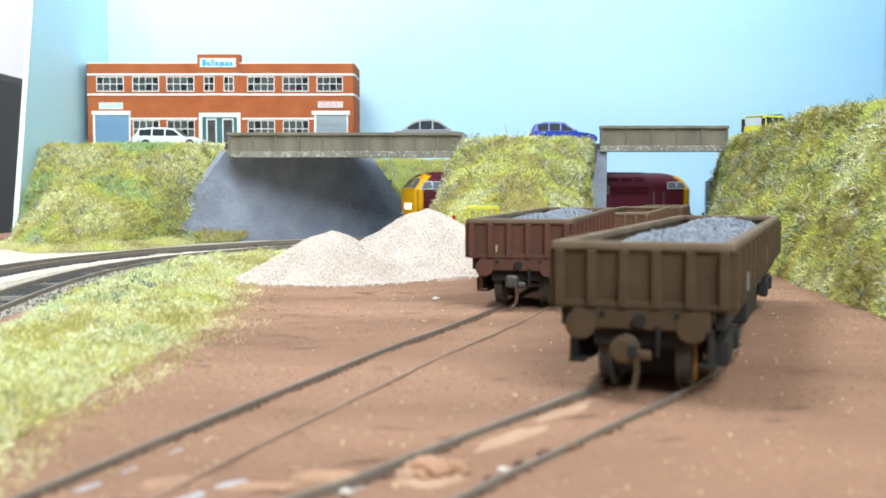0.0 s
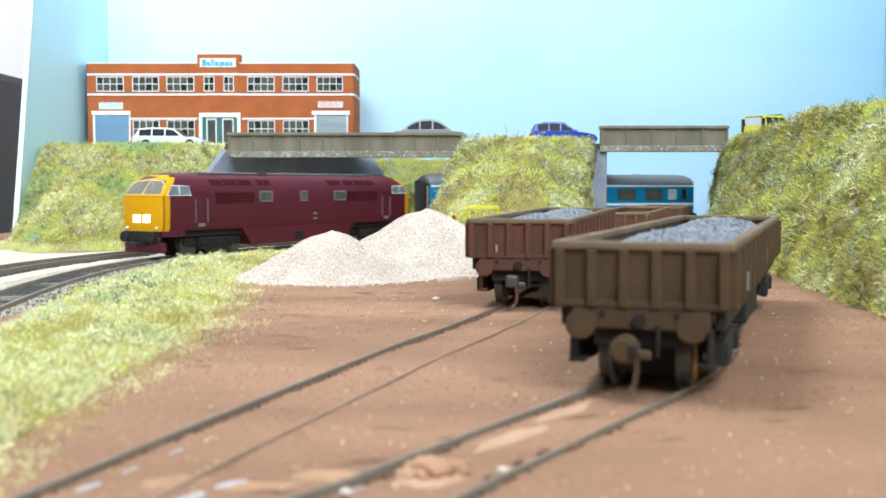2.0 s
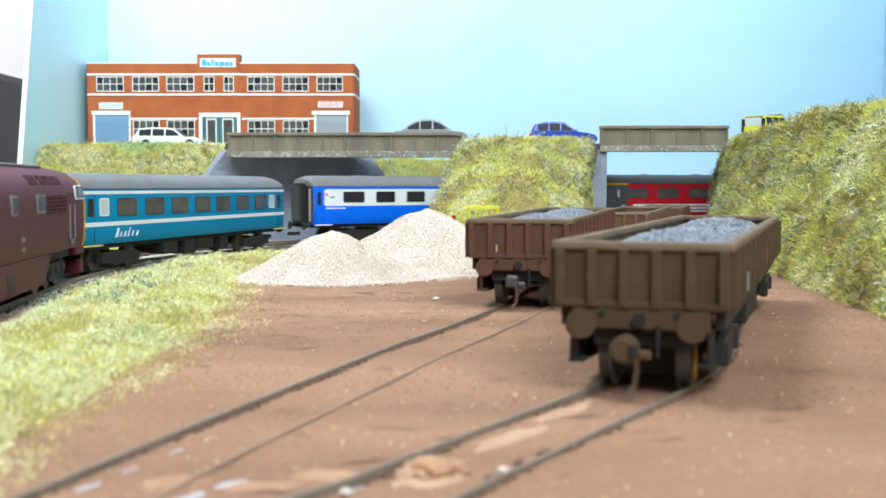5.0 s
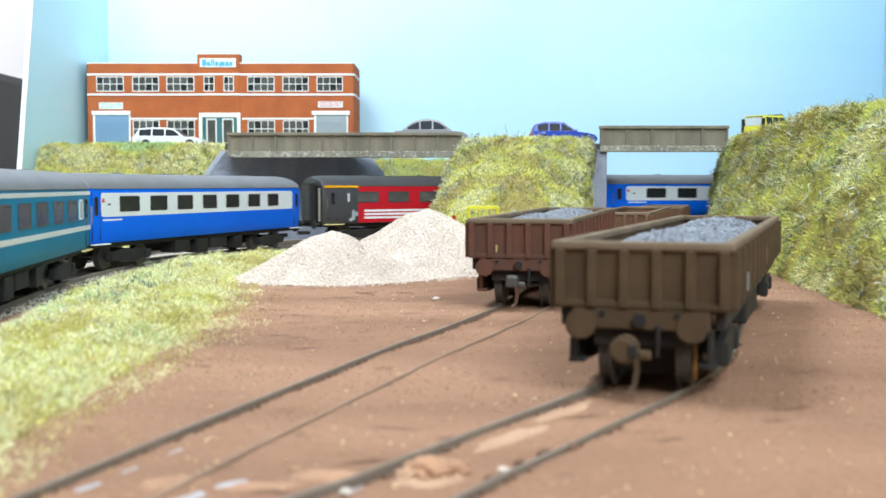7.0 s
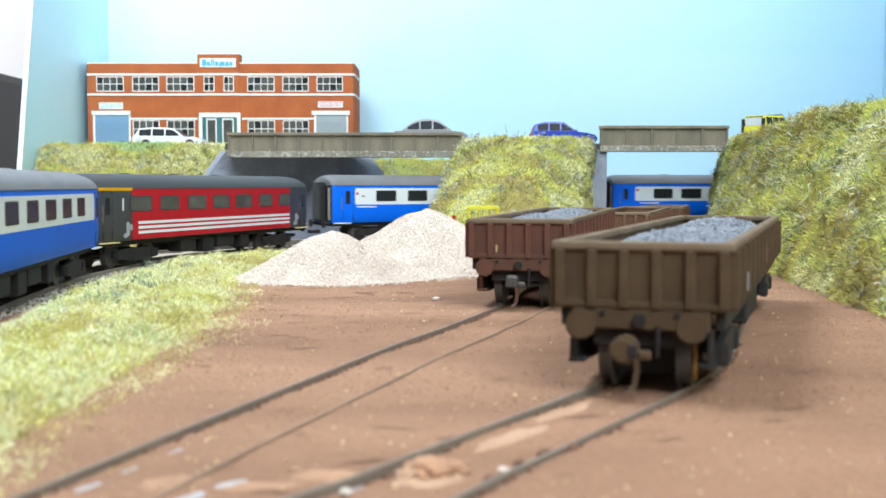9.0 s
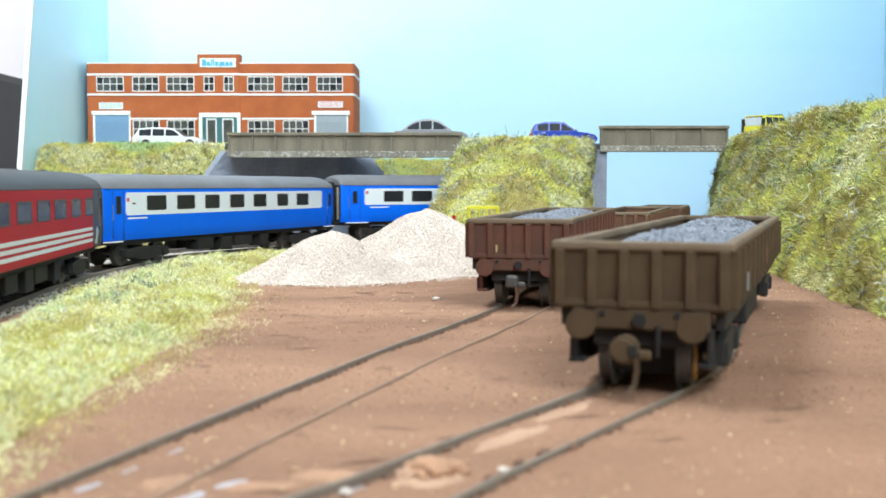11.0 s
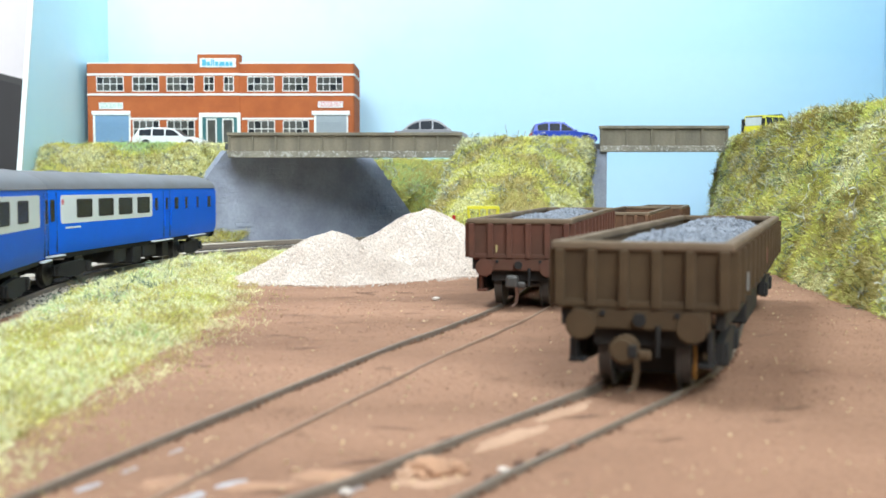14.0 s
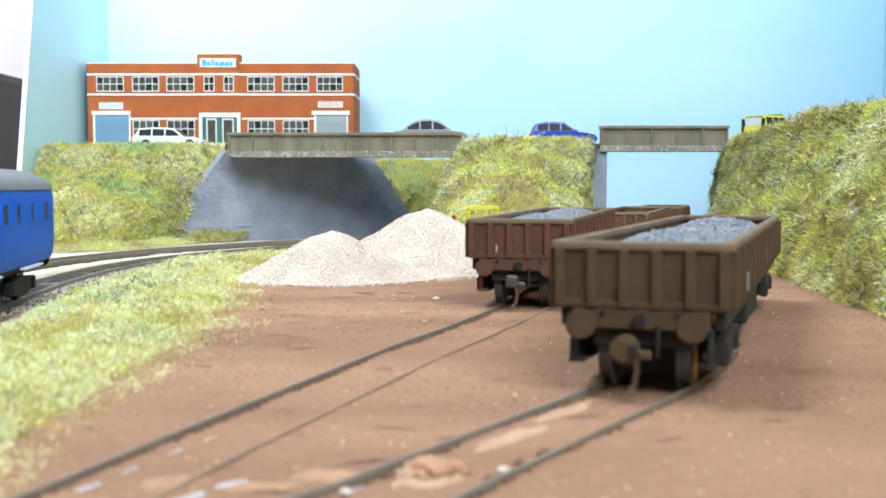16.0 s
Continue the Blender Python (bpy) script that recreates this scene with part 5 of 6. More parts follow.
# ---- cars on the road ----
def car(name, label, at, L, W, H, paint, kind, glass="car_glass"):
    """A scale model car: x runs to its nose."""
    th = thing(name, label, "car", "cars on the embankment road", at=at)
    h = L / 2
    w = W / 2
    gc = H * 0.12
    belt = H * 0.56
    if kind == "suv":
        low = [(-h, gc + 1), (-h + 0.5, belt * 0.98), (-h + 3, belt + 0.8), (h * 0.42, belt + 0.2), (h * 0.82, belt * 0.9), (h - 1, belt * 0.72), (h, belt * 0.45), (h - 0.6, gc)]
        top = [(-h * 0.93, belt), (-h * 0.80, H * 0.95), (-h * 0.45, H), (-h * 0.02, H * 0.985), (h * 0.16, H * 0.93), (h * 0.46, belt)]
    elif kind == "hatch":
        low = [(-h, gc + 1.5), (-h + 0.6, belt * 0.9), (-h + 2, belt + 0.3), (h * 0.30, belt + 0.2), (h * 0.75, belt * 0.86), (h - 1, belt * 0.66), (h, belt * 0.4), (h - 0.8, gc)]
        top = [(-h * 0.94, belt), (-h * 0.86, H * 0.9), (-h * 0.6, H * 0.99), (-h * 0.2, H), (0, H * 0.97), (h * 0.40, belt)]
    elif kind == "saloon":
        low = [(-h, gc + 1.5), (-h + 0.5, belt * 0.92), (-h * 0.6, belt + 0.4), (h * 0.40, belt), (h * 0.80, belt * 0.88), (h - 1, belt * 0.66), (h, belt * 0.42), (h - 0.8, gc)]
        top = [(-h * 0.80, belt), (-h * 0.64, H * 0.77), (-h * 0.46, H * 0.92), (-h * 0.28, H * 0.985), (-h * 0.1, H), (0.06 * h, H * 0.975), (h * 0.2, H * 0.91), (h * 0.36, H * 0.75), (h * 0.52, belt)]
    else:
        low = [(-h, gc + 1), (-h, belt + 0.4), (h * 0.40, belt + 0.4), (h * 0.5, belt), (h * 0.9, belt * 0.92), (h, belt * 0.7), (h, gc)]
        top = [(-h * 0.97, belt), (-h * 0.94, H * 0.98), (h * 0.1, H), (h * 0.2, H * 0.97), (h * 0.42, belt)]
    bm = bmesh.new()
    loft(bm, [[(x * (1 if abs(k) < 0.9 else 0.985), w * k, z if z > gc + 2 else z) for x, z in low] for k in (-1.0, -0.93, 0, 0.93, 1.0)])
    part("body", bm, paint, th, smooth=True)
    def half(z):
        return w * (0.96 - 0.20 * max(0, z - belt) / (H - belt))

    shell = paint
    bm = bmesh.new()
    loft(bm, [[(x, k * half(z), z) for x, z in top] for k in (-1, -0.9, 0, 0.9, 1)])
    part("cabin", bm, shell, th, smooth=True)
    xs, zs = [p[0] for p in top], [p[1] for p in top]

    def roofline(x):
        return float(np.interp(x, xs, zs))
    # side glass between the pillars, then the front and rear screens
    span = xs[-1] - xs[0]
    low_z, gap = belt + H * 0.035, H * 0.075
    for sd in (-1, 1):
        for u0, u1 in ((0.10, 0.34), (0.37, 0.60), (0.63, 0.90)):
            xa, xb = xs[0] + span * u0, xs[0] + span * u1
            line = [(x, min(max(roofline(x) - gap, low_z + 0.2), H * 0.95)) for x in np.linspace(xa, xb, 6)]
            bm = bmesh.new()
            loft(bm, [[(float(x), sd * (half(z) + o), z) for x, z in [(xa, low_z)] + line + [(xb, low_z)]] for o in (-0.5, 0.16)])
            part("side_window", bm, glass, th, "dark side window")
    for (xa, za), (xb, zb), d in ((top[-1], top[-2], 1), (top[0], top[1], -1)):
        xa, za, xb, zb = xa * 0.9 + xb * 0.1, za * 0.9 + zb * 0.1, xa * 0.1 + xb * 0.9, za * 0.1 + zb * 0.9
        bm = bmesh.new()
        loft(bm, [[(xa + d * o, -0.84 * half(za), za), (xa + d * o, 0.84 * half(za), za), (xb + d * o, 0.84 * half(zb), zb), (xb + d * o, -0.84 * half(zb), zb)] for o in (-0.4, 0.2)])
        part("screen", bm, glass, th, "car glass")
    for s in (-1, 1):
        for x in (-h * 0.60, h * 0.62):
            r = H * 0.215
            bm = cyl(bmesh.new(), (x, s * (w - 0.9), r), "y", r, 2.4, 28)
            wh = part("wheel", bm, "black", th, "black tyre", True)
            bm = cyl(bmesh.new(), (x, s * (w + 0.3), r), "y", r * 0.68, 0.4, 20)
            part("rim", bm, "chrome", wh, "silver wheel rim")
        part("head_lamp", bx(h * 0.84, h * 0.93, s * w * 0.75 - 1.2, s * w * 0.75 + 1.2, belt * 0.66, belt * 0.8, bevel=0.3), "pane_pale", th)
        if kind != "van":
            part("tail_lamp", bx(-h - 0.1, -h + 1.4, s * w * 0.8 - 1.6, s * w * 0.8 + 1.6, belt * 0.72, belt * 0.95, bevel=0.3), "tail_red", th)
        part("door_seam", bx(-0.2, 0.0, s * w - 0.05 if s > 0 else s * w - 0.1, s * w + 0.1 if s > 0 else s * w + 0.05, gc + 1, belt), "black", th)
        part("mirror", bx(h * 0.32, h * 0.32 + 1.2, s * (w + 0.8) - 0.8, s * (w + 0.8) + 0.8, belt, belt + 1.5, bevel=0.3), paint, th)
    part("bumper", bx(-h - 0.3, -h + 1.5, -w * 0.9, w * 0.9, gc, gc + 3, bevel=0.4), "black" if kind == "van" else paint, th)
    if kind == "van":
        part("tail_panel", bx(-h - 0.35, -h + 0.6, -w * 0.92, w * 0.92, gc + 0.5, gc + 4.4, bevel=0.3), "black", th)
        part("rear_window", bx(-h * 0.985 - 0.4, -h * 0.96, -w * 0.66, w * 0.66, belt + 0.6, H * 0.9, bevel=0.2), "pane_pale", th, "pale rear window")
        part("light_bar", bx(3, 7, -w * 0.6, w * 0.6, H + 0.2, H + 1.4, bevel=0.3), "charcoal", th, "dark roof light bar")
        for sd in (-1, 1):
            part("tail_column", bx(-h - 0.4, -h + 1.2, sd * w * 0.86 - 1.2, sd * w * 0.86 + 1.2, gc + 4.4, H * 0.86, bevel=0.3), "black", th, "black tail lamp column")
        part("stripe", bx(-h * 0.9, h * 0.8, -w - 0.15, -w + 0.1, belt * 0.52, belt * 0.7), "charcoal", th)
    return th


car("white_car", "glossy white sport utility car with dark windows before the factory", (-241, 955, 72.6), 63, 26, 18.5, "car_white", "suv")
car("grey_car", "silver grey saloon car behind the bridge parapet", (-9, 910, 74.2), 62, 24, 21.5, "car_grey", "saloon")
car("blue_car", "deep blue hatchback car parked beside the road", (100, 898, 74.2), 55, 23, 18.5, "car_blue", "hatch", "car_glass")
car("yellow_van", "bright yellow patrol car with roof light bar on the embankment", (281, 925, 77.6, 38), 50, 24, 22, "yellow_lemon", "van")


# ---- loading machine behind the stone heap ----
def loader():
    th = thing("loading_shovel", "small bright yellow loading shovel behind the stone heap", "loader", at=(22, 590, -1.3))
    part("chassis", bx(-9, 9, -13, 18, 5, 12, bevel=0.8), "yellow_lemon", th)
    cb = part("cab", bx(-8, 8, -7, 7, 12, 17, bevel=0.5), "yellow_lemon", th)
    bm = bmesh.new()
    loft(bm, [[(x, y, z) for x, y in rounded(-a, a, -7.5, 7.5, 0.8, 2)] for z, a in ((28.7, 8.6), (29.2, 9.0), (30.2, 8.4))])
    part("cab_roof", bm, "yellow_lemon", cb)
    for sx in (-1, 1):
        for y in (-6.3, 6.3):
            bm = bmesh.new()
            loft(bm, [[(sx * x + dx, y + dy, z) for dx, dy in ((-0.55, -0.5), (0.55, -0.5), (0.55, 0.5), (-0.55, 0.5))] for x, z in ((7.0, 16.8), (8.2, 28.9))])
            part("cab_post", bm, "yellow_lemon", cb)
    part("cab_post", bx(-2.6, -1.9, -6.8, -5.9, 16.8, 28.9), "yellow_lemon", cb)
    part("cab_post", bx(1.6, 2.3, -6.8, -5.9, 16.8, 28.9), "yellow_lemon", cb)
    part("seat", bx(-2.5, 3.5, -1, 4, 16.9, 21, bevel=1), "black", cb)
    part("beacon", cyl(bmesh.new(), (-16, -2, 23.8), "z", 0.9, 2.6, 12), "tail_red", th)
    part("exhaust", cyl(bmesh.new(), (-16, -2, 15), "z", 0.6, 15.4, 12), "charcoal", th)
    part("arm", bx(-16.6, -8.5, -3, 1, 7, 9), "yellow_lemon", th)
    for sx in (-1, 1):
        for y in (-9, 13):
            bm = cyl(bmesh.new(), (sx * 9.6, y, 6.2), "x", 6.2, 4.6, 24)
            wh = part("tyre", bm, "black", th, "black tyre", True)
            part("hub", cyl(bmesh.new(), (sx * 12, y, 6.2), "x", 3, 0.5, 16), "yellow_lemon", wh)
    bm = bmesh.new()
    prism_x(bm, [(-24, 2), (-14, 0.6), (-13, 10), (-14.5, 10), (-15.5, 3)], -11, 11)
    part("bucket", bm, "yellow_lemon", th)


loader()


# ---- grass, lichen, gravel and litter ----
def grow(name, rows, count, length, width, mats, seed, label, low=0.0, high=1.0, patch=0.03, droop=0.35, lean=0.7, blend=0.09):
    """Fine fibres over a sheet of points; each material takes the patches where it is chosen by a soft noise."""
    rng = np.random.default_rng(seed)
    P = np.array([[tuple(c) for c in r] for r in rows])
    nv, nu = P.shape[:2]
    a = P[:-1, :-1].reshape(-1, 3)
    du = (P[:-1, 1:] - P[:-1, :-1]).reshape(-1, 3)
    dv = (P[1:, :-1] - P[:-1, :-1]).reshape(-1, 3)
    n = np.cross(du, dv)
    size = np.linalg.norm(n, axis=1) + 1e-9
    n = n / size[:, None]
    n[n[:, 2] < 0] *= -1
    pick = rng.choice(len(a), count, p=size / size.sum())
    s, t = rng.random(count), rng.random(count)
    base = a[pick] + du[pick] * s[:, None] + dv[pick] * t[:, None]
    up = n[pick] + rng.normal(0, lean, (count, 3)) + np.array([0, 0, 0.25])
    up /= np.linalg.norm(up, axis=1)[:, None]
    side = np.cross(up, rng.normal(0, 1, (count, 3)))
    side /= np.linalg.norm(side, axis=1)[:, None] + 1e-9
    ln = length * rng.uniform(0.5, 1.35, count)[:, None]
    wd = width * rng.uniform(0.7, 1.3, count)[:, None]
    midp = base + up * ln * 0.55
    tip = base + up * ln - np.array([0, 0, 1]) * ln * droop * rng.random((count, 1))
    quad = np.stack([base - side * wd, base + side * wd, midp + side * wd * 0.7, tip, midp - side * wd * 0.7], axis=1) * 0.001
    key = np.array([noise.noise(Vector(b) * patch + Vector((seed, 0, 0))) for b in base]) + rng.normal(0, blend, count)
    order = np.argsort(np.argsort(key)) / count
    share = np.cumsum([m[1] for m in mats])
    made = []
    lo = 0.0
    for (mat, _), hi in zip(mats, share / share[-1]):
        sel = quad[(order >= lo) & (order < hi)]
        lo = hi
        k = len(sel)
        me = bpy.data.meshes.new(name)
        me.from_pydata(sel.reshape(-1, 3).tolist(), [], np.arange(k * 5).reshape(k, 5).tolist())
        me.materials.append(M[mat])
        ob = new(name, me)
        made.append(tagged(ob, label, "grass", kind="stuff"))
    return made


def tufts(name, rows, count, radius, seed, mat, label, fibres=16, width=0.22):
    """Small curled clumps scattered over a sheet of points."""
    rng = np.random.default_rng(seed)
    P = np.array([[tuple(c) for c in r] for r in rows])
    nv, nu = P.shape[:2]
    verts, faces = [], []
    for _ in range(count):
        i, j = rng.integers(0, nv - 1), rng.integers(0, nu - 1)
        c = P[i, j] + (P[i, j + 1] - P[i, j]) * rng.random() + (P[i + 1, j] - P[i, j]) * rng.random()
        r = radius * rng.uniform(0.4, 1.3)
        for _ in range(int(fibres * rng.uniform(0.6, 1.4))):
            d = rng.normal(0, 1, 3)
            d[2] = abs(d[2]) * 0.8
            d /= np.linalg.norm(d)
            b = c + rng.normal(0, 0.35, 3) * r
            bend = rng.normal(0, 0.45, 3) * r
            sd = np.cross(d, rng.normal(0, 1, 3))
            sd = sd / (np.linalg.norm(sd) + 1e-9) * width
            m = b + d * r * 0.5 + bend * 0.4
            e = b + d * r * 0.8 + bend
            k = len(verts)
            verts += [b - sd, b + sd, m + sd, m - sd, e + sd * 0.5, e - sd * 0.5]
            faces += [(k, k + 1, k + 2, k + 3), (k + 3, k + 2, k + 4, k + 5)]
    me = bpy.data.meshes.new(name)
    me.from_pydata((np.array(verts) * 0.001).tolist(), [], faces)
    me.materials.append(M[mat])
    return tagged(new(name, me), label, "foliage", kind="stuff")


def curls(name, rows, count, radius, seed, mat, label, strands=9, width=0.3, links=5):
    """Clumps of wiry, curling strands scattered over a sheet of points."""
    rng = np.random.default_rng(seed)
    P = np.array([[tuple(c) for c in r] for r in rows])
    nv, nu = P.shape[:2]
    verts, faces = [], []
    for _ in range(count):
        i = int(rng.integers(0, nv - 1))
        j = int(rng.integers(0, nu - 1))
        c = P[i, j] + (P[i, j + 1] - P[i, j]) * rng.random() + (P[i + 1, j] - P[i, j]) * rng.random()
        r = radius * rng.uniform(0.45, 1.5)
        for _ in range(int(strands * rng.uniform(0.5, 1.5))):
            d = rng.normal(0, 1, 3) * np.array([1.0, 0.7, 0.9]) + np.array([0, -0.5, 0.4])
            d /= np.linalg.norm(d)
            q = c + rng.normal(0, 0.5, 3) * r
            sd = np.cross(d, rng.normal(0, 1, 3))
            sd = sd / (np.linalg.norm(sd) + 1e-9) * width
            k = len(verts)
            for n in range(links + 1):
                t = 1 - 0.55 * n / links
                verts += [q - sd * t, q + sd * t]
                d = d + rng.normal(0, 0.55, 3)
                d /= np.linalg.norm(d)
                q = q + d * r * 0.42
            faces += [(k + 2 * n, k + 2 * n + 1, k + 2 * n + 3, k + 2 * n + 2) for n in range(links)]
    me = bpy.data.meshes.new(name)
    me.from_pydata((np.array(verts) * 0.001).tolist(), [], faces)
    me.materials.append(M[mat])
    return tagged(new(name, me), label, "foliage", kind="stuff")


MIX = [("moss", 0.22), ("straw", 0.22), ("grass", 0.34), ("fern", 0.22)]
grow("grass", mid, 60000, 3.6, 0.19, [("straw", 0.28), ("grass", 0.42), ("grass_pale", 0.3)], 1, "yellow green fibre grass on the embankment between the bridges", lean=1.0)
grow("grass", right, 170000, 3.4, 0.16, [("moss", 0.07), ("straw", 0.17), ("grass", 0.50), ("fern", 0.08), ("grass_pale", 0.18)], 2, "yellow green fibre grass on the tall embankment", lean=1.0)
grow("grass", left, 70000, 3.4, 0.20, [("fern", 0.24), ("grass", 0.28), ("straw", 0.16), ("grass_pale", 0.32)], 3, "green and straw fibre grass below the factory", patch=0.02, lean=1.0)
grow("grass", rear, 15000, 4.2, 0.15, MIX, 4, "green fibre grass behind the railway", lean=1.0)
grow("grass", verge, 120000, 2.5, 0.11, [("fern", 0.07), ("grass_cream", 0.60), ("grass", 0.19), ("straw", 0.14)], 5, "pale yellow green fibre grass on the verge", patch=0.045, lean=1.2, blend=0.3)
for sheet, n, where in ((mid, 650, "on the embankment between bridges"), (right, 1000, "on the tall embankment"), (left, 480, "below the factory"), (rear, 110, "behind the railway")):
    curls("foliage", sheet, int(n * 0.7), 2.5, 11 + n, "lichen", "pale grey green curly foliage " + where, 10, 0.36)
    curls("foliage", sheet, n // 2, 2.4, 13 + n, "sage", "dark grey green curly foliage " + where, 8, 0.26)
curls("foliage", [r[1:18] for r in verge[85:155]], 70, 1.7, 15, "sage", "dark grey green wiry foliage on the verge", 14, 0.22)
curls("foliage", [r[1:20] for r in verge[65:175]], 80, 1.8, 16, "lichen", "pale grey wiry foliage on the verge", 12, 0.22)
curls("foliage", [r[3:26] for r in verge[20:200]], 150, 1.6, 42, "straw", "straw coloured matted tufts on the verge", 14, 0.18)


grow("grass", [r[17:] for r in verge], 14000, 2.5, 0.10, [("moss", 0.1), ("straw", 0.6), ("grass", 0.3)], 6, "straw coloured fibre grass along the edge of the verge", lean=1.1, blend=0.3)
skirt = [[Vector(p) for p in r] for r in (((-345, 838, -5.4), (-322, 778, -5.4), (-276, 726, -5.4), (-232, 752, -5.4), (-212, 792, -5.4), (-196, 852, -5.4)),
                                          ((-345, 872, 0), (-318, 804, 0), (-275, 750, 0), (-240, 776, 0), (-222, 810, 0), (-209, 870, 0)))]
grow("grass", skirt, 16000, 2.8, 0.17, [("straw", 0.35), ("grass_pale", 0.4), ("grass", 0.25)], 31, "pale straw grass along the foot of the factory bank", lean=1.1, blend=0.35)
foot = [[Vector(p) for p in r] for r in (((-228, 795, -5), (-218, 835, -5), (-192, 860, -5), (-170, 878, -5)), ((-226, 830, -1), (-207, 856, 2), (-184, 878, 1), (-166, 892, -4)))]
grow("grass", foot, 5000, 4.5, 0.12, [("straw", 0.3), ("grass", 0.4), ("fern", 0.3)], 7, "rough grass at the foot of the abutment", lean=1.2, blend=0.35)
curls("foliage", foot, 60, 3.0, 41, "moss", "brown green wiry growth at the foot of the abutment", 10, 0.3)
tufts("foliage", foot, 50, 3.6, 17, "lichen", "pale grey green foliage at the foot of the abutment")
tufts("foliage", [r[18:110] for r in right[-9:-1]], 420, 2.8, 18, "moss", "brown green moss along the brow of the tall embankment", 40, 0.16)


_sheet, fringe = ribbon([(y, b - 5, b + 9) for y, a, b in VERGE], 8, 0.2, 0.3)
_sheet.free()
grow("grass", fringe, 9000, 1.9, 0.09, [("straw", 0.55), ("grass_pale", 0.45)], 8, "sparse straw coloured fibres at the verge's edge", lean=1.1)
_sheet, fringe = ribbon([(y, b + 2, b + 22) for y, a, b in VERGE], 8, 0.2, 0.3)
_sheet.free()
grow("grass", fringe, 1500, 1.5, 0.09, [("straw", 0.7), ("grass_pale", 0.3)], 9, "stray straw fibres lying on the earth", lean=1.4)


tufts("foliage", right, 700, 3.0, 19, "moss", "brown green moss on the tall embankment", 30, 0.14)
tufts("foliage", left, 420, 3.2, 21, "moss", "brown green moss below the factory", 26, 0.16)
tufts("foliage", mid, 420, 2.8, 22, "moss", "brown green moss on the embankment between bridges", 26, 0.15)
tufts("foliage", right, 350, 3.0, 20, "sage", "dark grey foliage on the tall embankment", 30, 0.14)


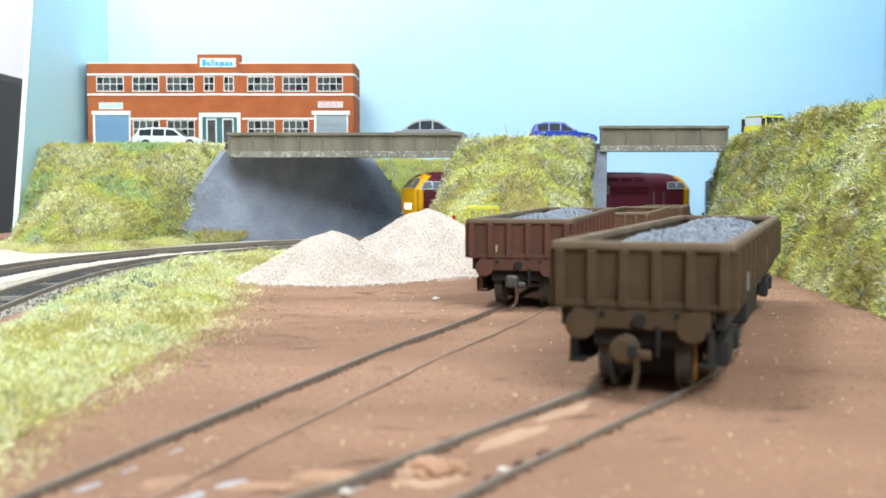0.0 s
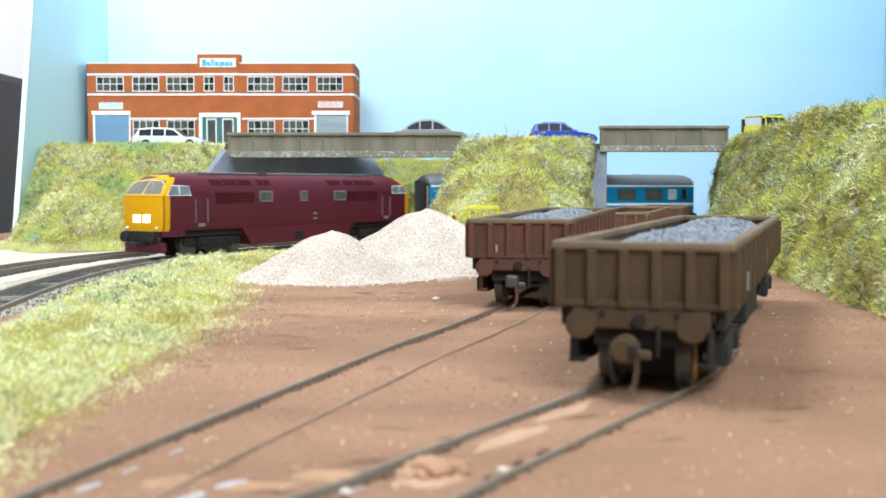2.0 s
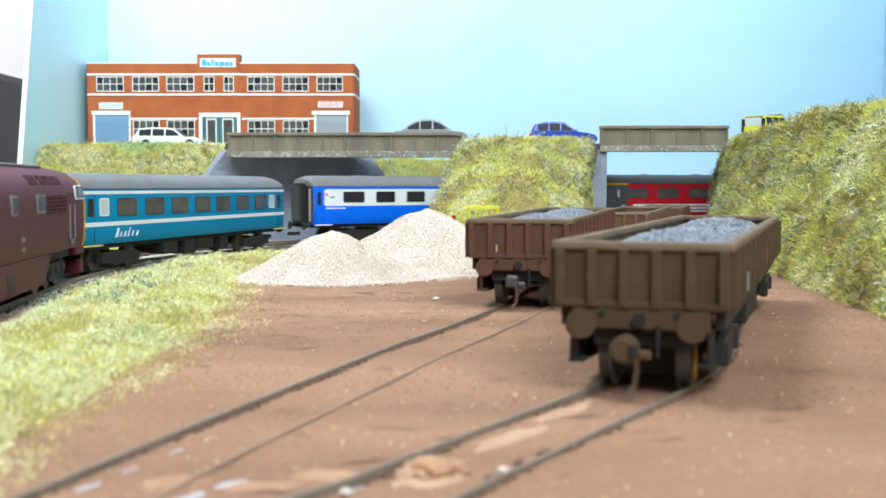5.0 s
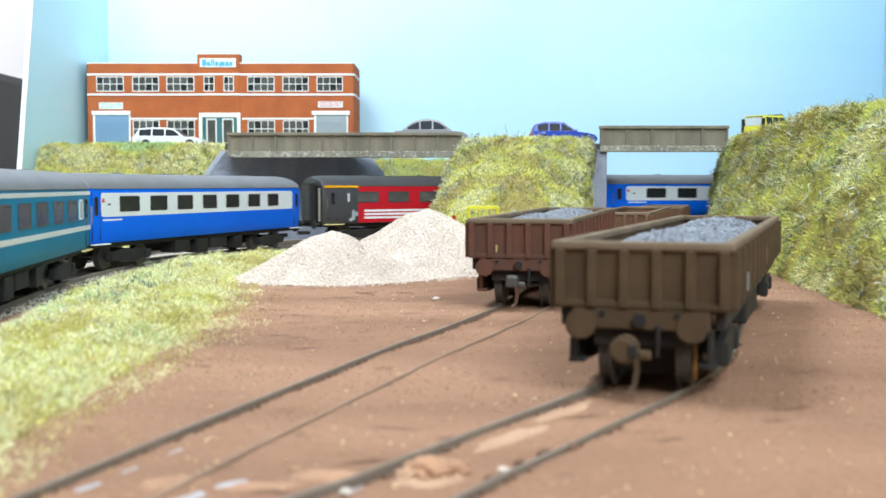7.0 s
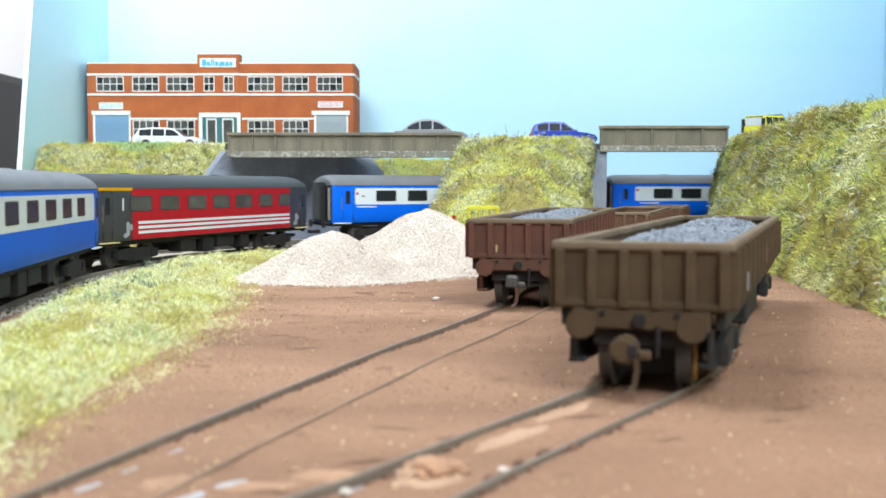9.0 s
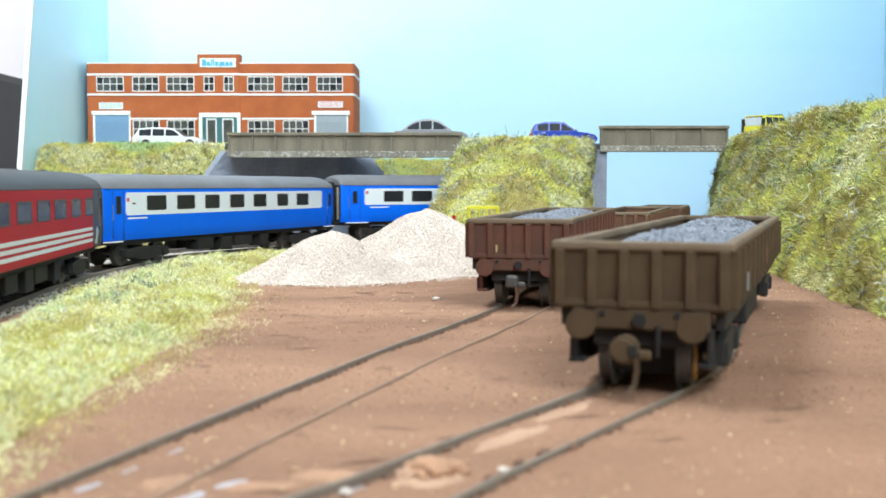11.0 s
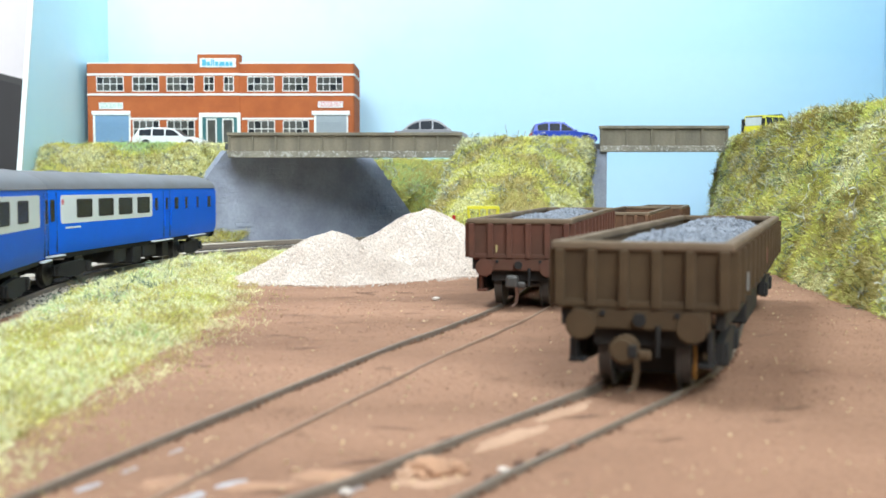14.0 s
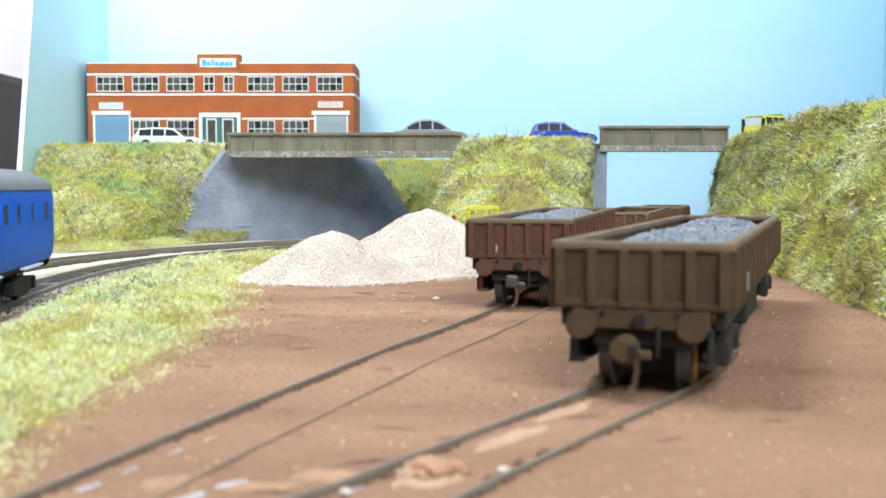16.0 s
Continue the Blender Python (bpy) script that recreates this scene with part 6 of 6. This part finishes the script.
def litter():
    rng = random.Random(9)

    def yard(u, v):
        y = 130 + 420 * u ** 1.5
        x = -64 + 215 * v
        return (x, y, ground_z(x, y) + 0.1)
    def far_yard(u, v):
        return yard(0.25 + 0.75 * u, v)
    stones("grit", rng, far_yard, 6000, 0.15, "scratch", None, "fine brown grit scattered on the yard")["category"] = "grit"
    stones("grit", rng, yard, 900, 0.24, "dust", None, "pale crumbs scattered on the yard")["category"] = "grit"

    stones("crumbs", rng, yard, 1100, 0.30, "crumb", None, "yellowish crumbs scattered on the yard")["category"] = "grit"

    # dark scratches in the earth
    verts, faces = [], []
    for k in range(260):
        x, y, z = yard(rng.random() if k < 90 else rng.uniform(0.5, 1.0), rng.random() if k < 90 else rng.uniform(0, 0.55))
        ln, wd, a = rng.uniform(2, 12), rng.uniform(0.10, 0.38), rng.gauss(0.12, 0.25)
        k = len(verts)
        n = 6
        for i in range(n + 1):
            t = i / n
            px = x + math.cos(a) * ln * (t - 0.5) + rng.uniform(-0.2, 0.2)
            py = y + math.sin(a) * ln * (t - 0.5) + rng.uniform(-0.3, 0.3)
            w = wd * math.sin(math.pi * min(0.97, max(0.03, t))) * rng.uniform(0.6, 1.3)
            gz = ground_z(px, py) + 0.5 * noise.noise(Vector((px, py, 0)) * 0.03) + 0.22 * noise.noise(Vector((px, py, 5)) * 0.16) + 0.12
            verts += [(px * 0.001, (py - w * 2) * 0.001, gz * 0.001), (px * 0.001, (py + w * 2) * 0.001, gz * 0.001)]
        faces += [(k + 2 * i, k + 2 * i + 2, k + 2 * i + 3, k + 2 * i + 1) for i in range(n)]
    me = bpy.data.meshes.new("scratch_marks")
    me.from_pydata(verts, [], faces)
    me.materials.append(M["scratch"])
    tagged(new("scratch_marks", me), "dark scratches and cracks in the brown earth", "scratch", kind="stuff")

    # dark crumbs packed against the rails: dirt, and the shade of the undercut put into colour
    def packed(u, v):
        line = side_a if v < 0.6 else side_b
        i = int(u * (len(line) * 0.55))
        p, q = line[i], line[i + 1]
        d = (q - p).normalized()
        o = (-8.25 if v < 0.6 or v > 0.86 else 8.25) + rng.uniform(0.5, 1.3)
        c = p.lerp(q, rng.random())
        return (c.x + d.y * o, c.y - d.x * o, -1.25 + rng.uniform(-0.1, 0.25))
    stones("rail_dirt_shade", rng, packed, 700, 0.42, "scratch", None, "dark crumbs for dirt and undercut shade along the sunken rails")["category"] = "dirt"

    def shoulder(u, v):
        p = on_line(-20 + 560 * u)
        q = on_line(-10 + 560 * u)
        d = (q - p).normalized()
        o = -26 + 56 * v
        return (p.x + d.y * o, p.y - d.x * o, -6.0 + 0.9 * (abs(o) > 8) - max(0, abs(o) - 16) * 0.06 + rng.random() * 0.5)
    stones("ballast_stones", rng, shoulder, 26000, 0.34, "ballast", None, "pale loose ballast beside the main line")["category"] = "ballast"
    # low drifts of pale dust and glossy smears of glue, lying on the earth beside the rails
    def lie(x, y):
        return ground_z(x, y) + 0.5 * noise.noise(Vector((x, y, 0)) * 0.03) + 0.22 * noise.noise(Vector((x, y, 5)) * 0.16)

    for x, y, r, hgt, stretch, turn, m in ((22, 194, 2.6, 0.35, 5.5, 56, "dust"), (11, 173, 2.6, 0.4, 4.5, 54, "dust"), (-1, 150, 4.5, 0.6, 1.5, 40, "dust"),
                                           (-17, 152, 4.0, 0.3, 1.7, 20, "ochre"), (-25, 146, 3.0, 0.3, 2.0, 10, "ochre"), (-37, 148, 3.4, 0.25, 2.2, 25, "ochre"),
                                           (-41.5, 165, 0.75, 0.22, 3.6, 68, "glue"), (-45.6, 153.5, 0.8, 0.22, 4.0, 68, "glue"), (-48.5, 145.5, 1.0, 0.22, 3.6, 66, "glue"),
                                           (-29.5, 147, 1.3, 0.3, 2.4, 50, "glue"), (-33.5, 140.5, 1.5, 0.3, 2.6, 62, "glue"), (-12, 145, 1.0, 0.25, 3.0, 50, "glue")):
        c, d = math.cos(radians(turn)), math.sin(radians(turn))
        bm = bmesh.new()
        rings = []
        for j in range(1, 7):
            q = j / 6
            ring = []
            for i in range(32):
                t = 2 * math.pi * i / 32
                rr = r * q * (1 + 0.35 * noise.noise(Vector((math.cos(t) * 1.6 + x, math.sin(t) * 1.6 + y, 4))))
                u, v = rr * math.cos(t) * stretch, rr * math.sin(t)
                px, py = x + u * c - v * d, y + u * d + v * c
                ring.append(bm.verts.new((px, py, lie(px, py) - 0.12 + hgt * (1 - q * q) * (1 + 0.5 * noise.noise(Vector((px, py, 0)) * 0.6)))))
            rings.append(ring)
        for p, q in zip(rings, rings[1:]):
            for i in range(32):
                bm.faces.new((p[i], p[(i + 1) % 32], q[(i + 1) % 32], q[i]))
        bm.faces.new(rings[0])
        bmesh.ops.recalc_face_normals(bm, faces=bm.faces)
        if m == "glue":
            tagged(part("glue_smear", bm, m, None, "glossy grey smear of dried glue beside the rail", True), category="glue")
        else:
            tagged(part("dust_drift", bm, m, None, "low drift of pale sandy dust on the yard" if m == "dust" else "low patch of ochre earth on the yard", True), category="dust")
    # loose lumps
    for k, (x, y, r, m) in enumerate(((-2, 152, 3.4, "ochre"), (1.6, 153.5, 2.0, "ochre"), (-5.2, 150.5, 1.6, "dust"), (8.8, 152, 0.9, "pebble"), (-2.5, 385, 1.4, "pebble"), (6.8, 147.5, 1.0, "scratch"), (11.5, 156.5, 1.0, "scratch"), (15.6, 162, 1.2, "scratch"),
                                      (20, 166, 1.0, "scratch"), (-13, 141, 0.9, "pebble"))):
        bm = bmesh.new()
        bmesh.ops.create_icosphere(bm, subdivisions=3, radius=r)
        for v in bm.verts:
            v.co *= 1 + 0.35 * noise.noise(v.co * 0.8 + Vector((k * 7, 0, 0))) + 0.22 * noise.noise(v.co * 1.9 + Vector((0, k * 5, 0)))
            v.co.z *= 0.6
            v.co += Vector((x, y, -1.1 + r * (0.3 if r < 1.6 else 0.05)))
        tagged(part("lump", bm, m, None, "small loose lump lying on the yard earth", True), category="stone")


litter()


# ---- what moves ----
def motions():
    times = [k * 0.25 for k in range(65)]
    for th, back, L in TRAIN:
        walk(th, [(t, vehicle_pose(t, back, L)) for t in times])
    ticks = [k / 15 for k in range(241)]
    for ob, y, r in SPIN:
        walk(ob, [(t, pose(0, y / 1000, r / 1000, math.degrees((604.0 - train_at(t)) / r), 0, 0)) for t in ticks])


motions()
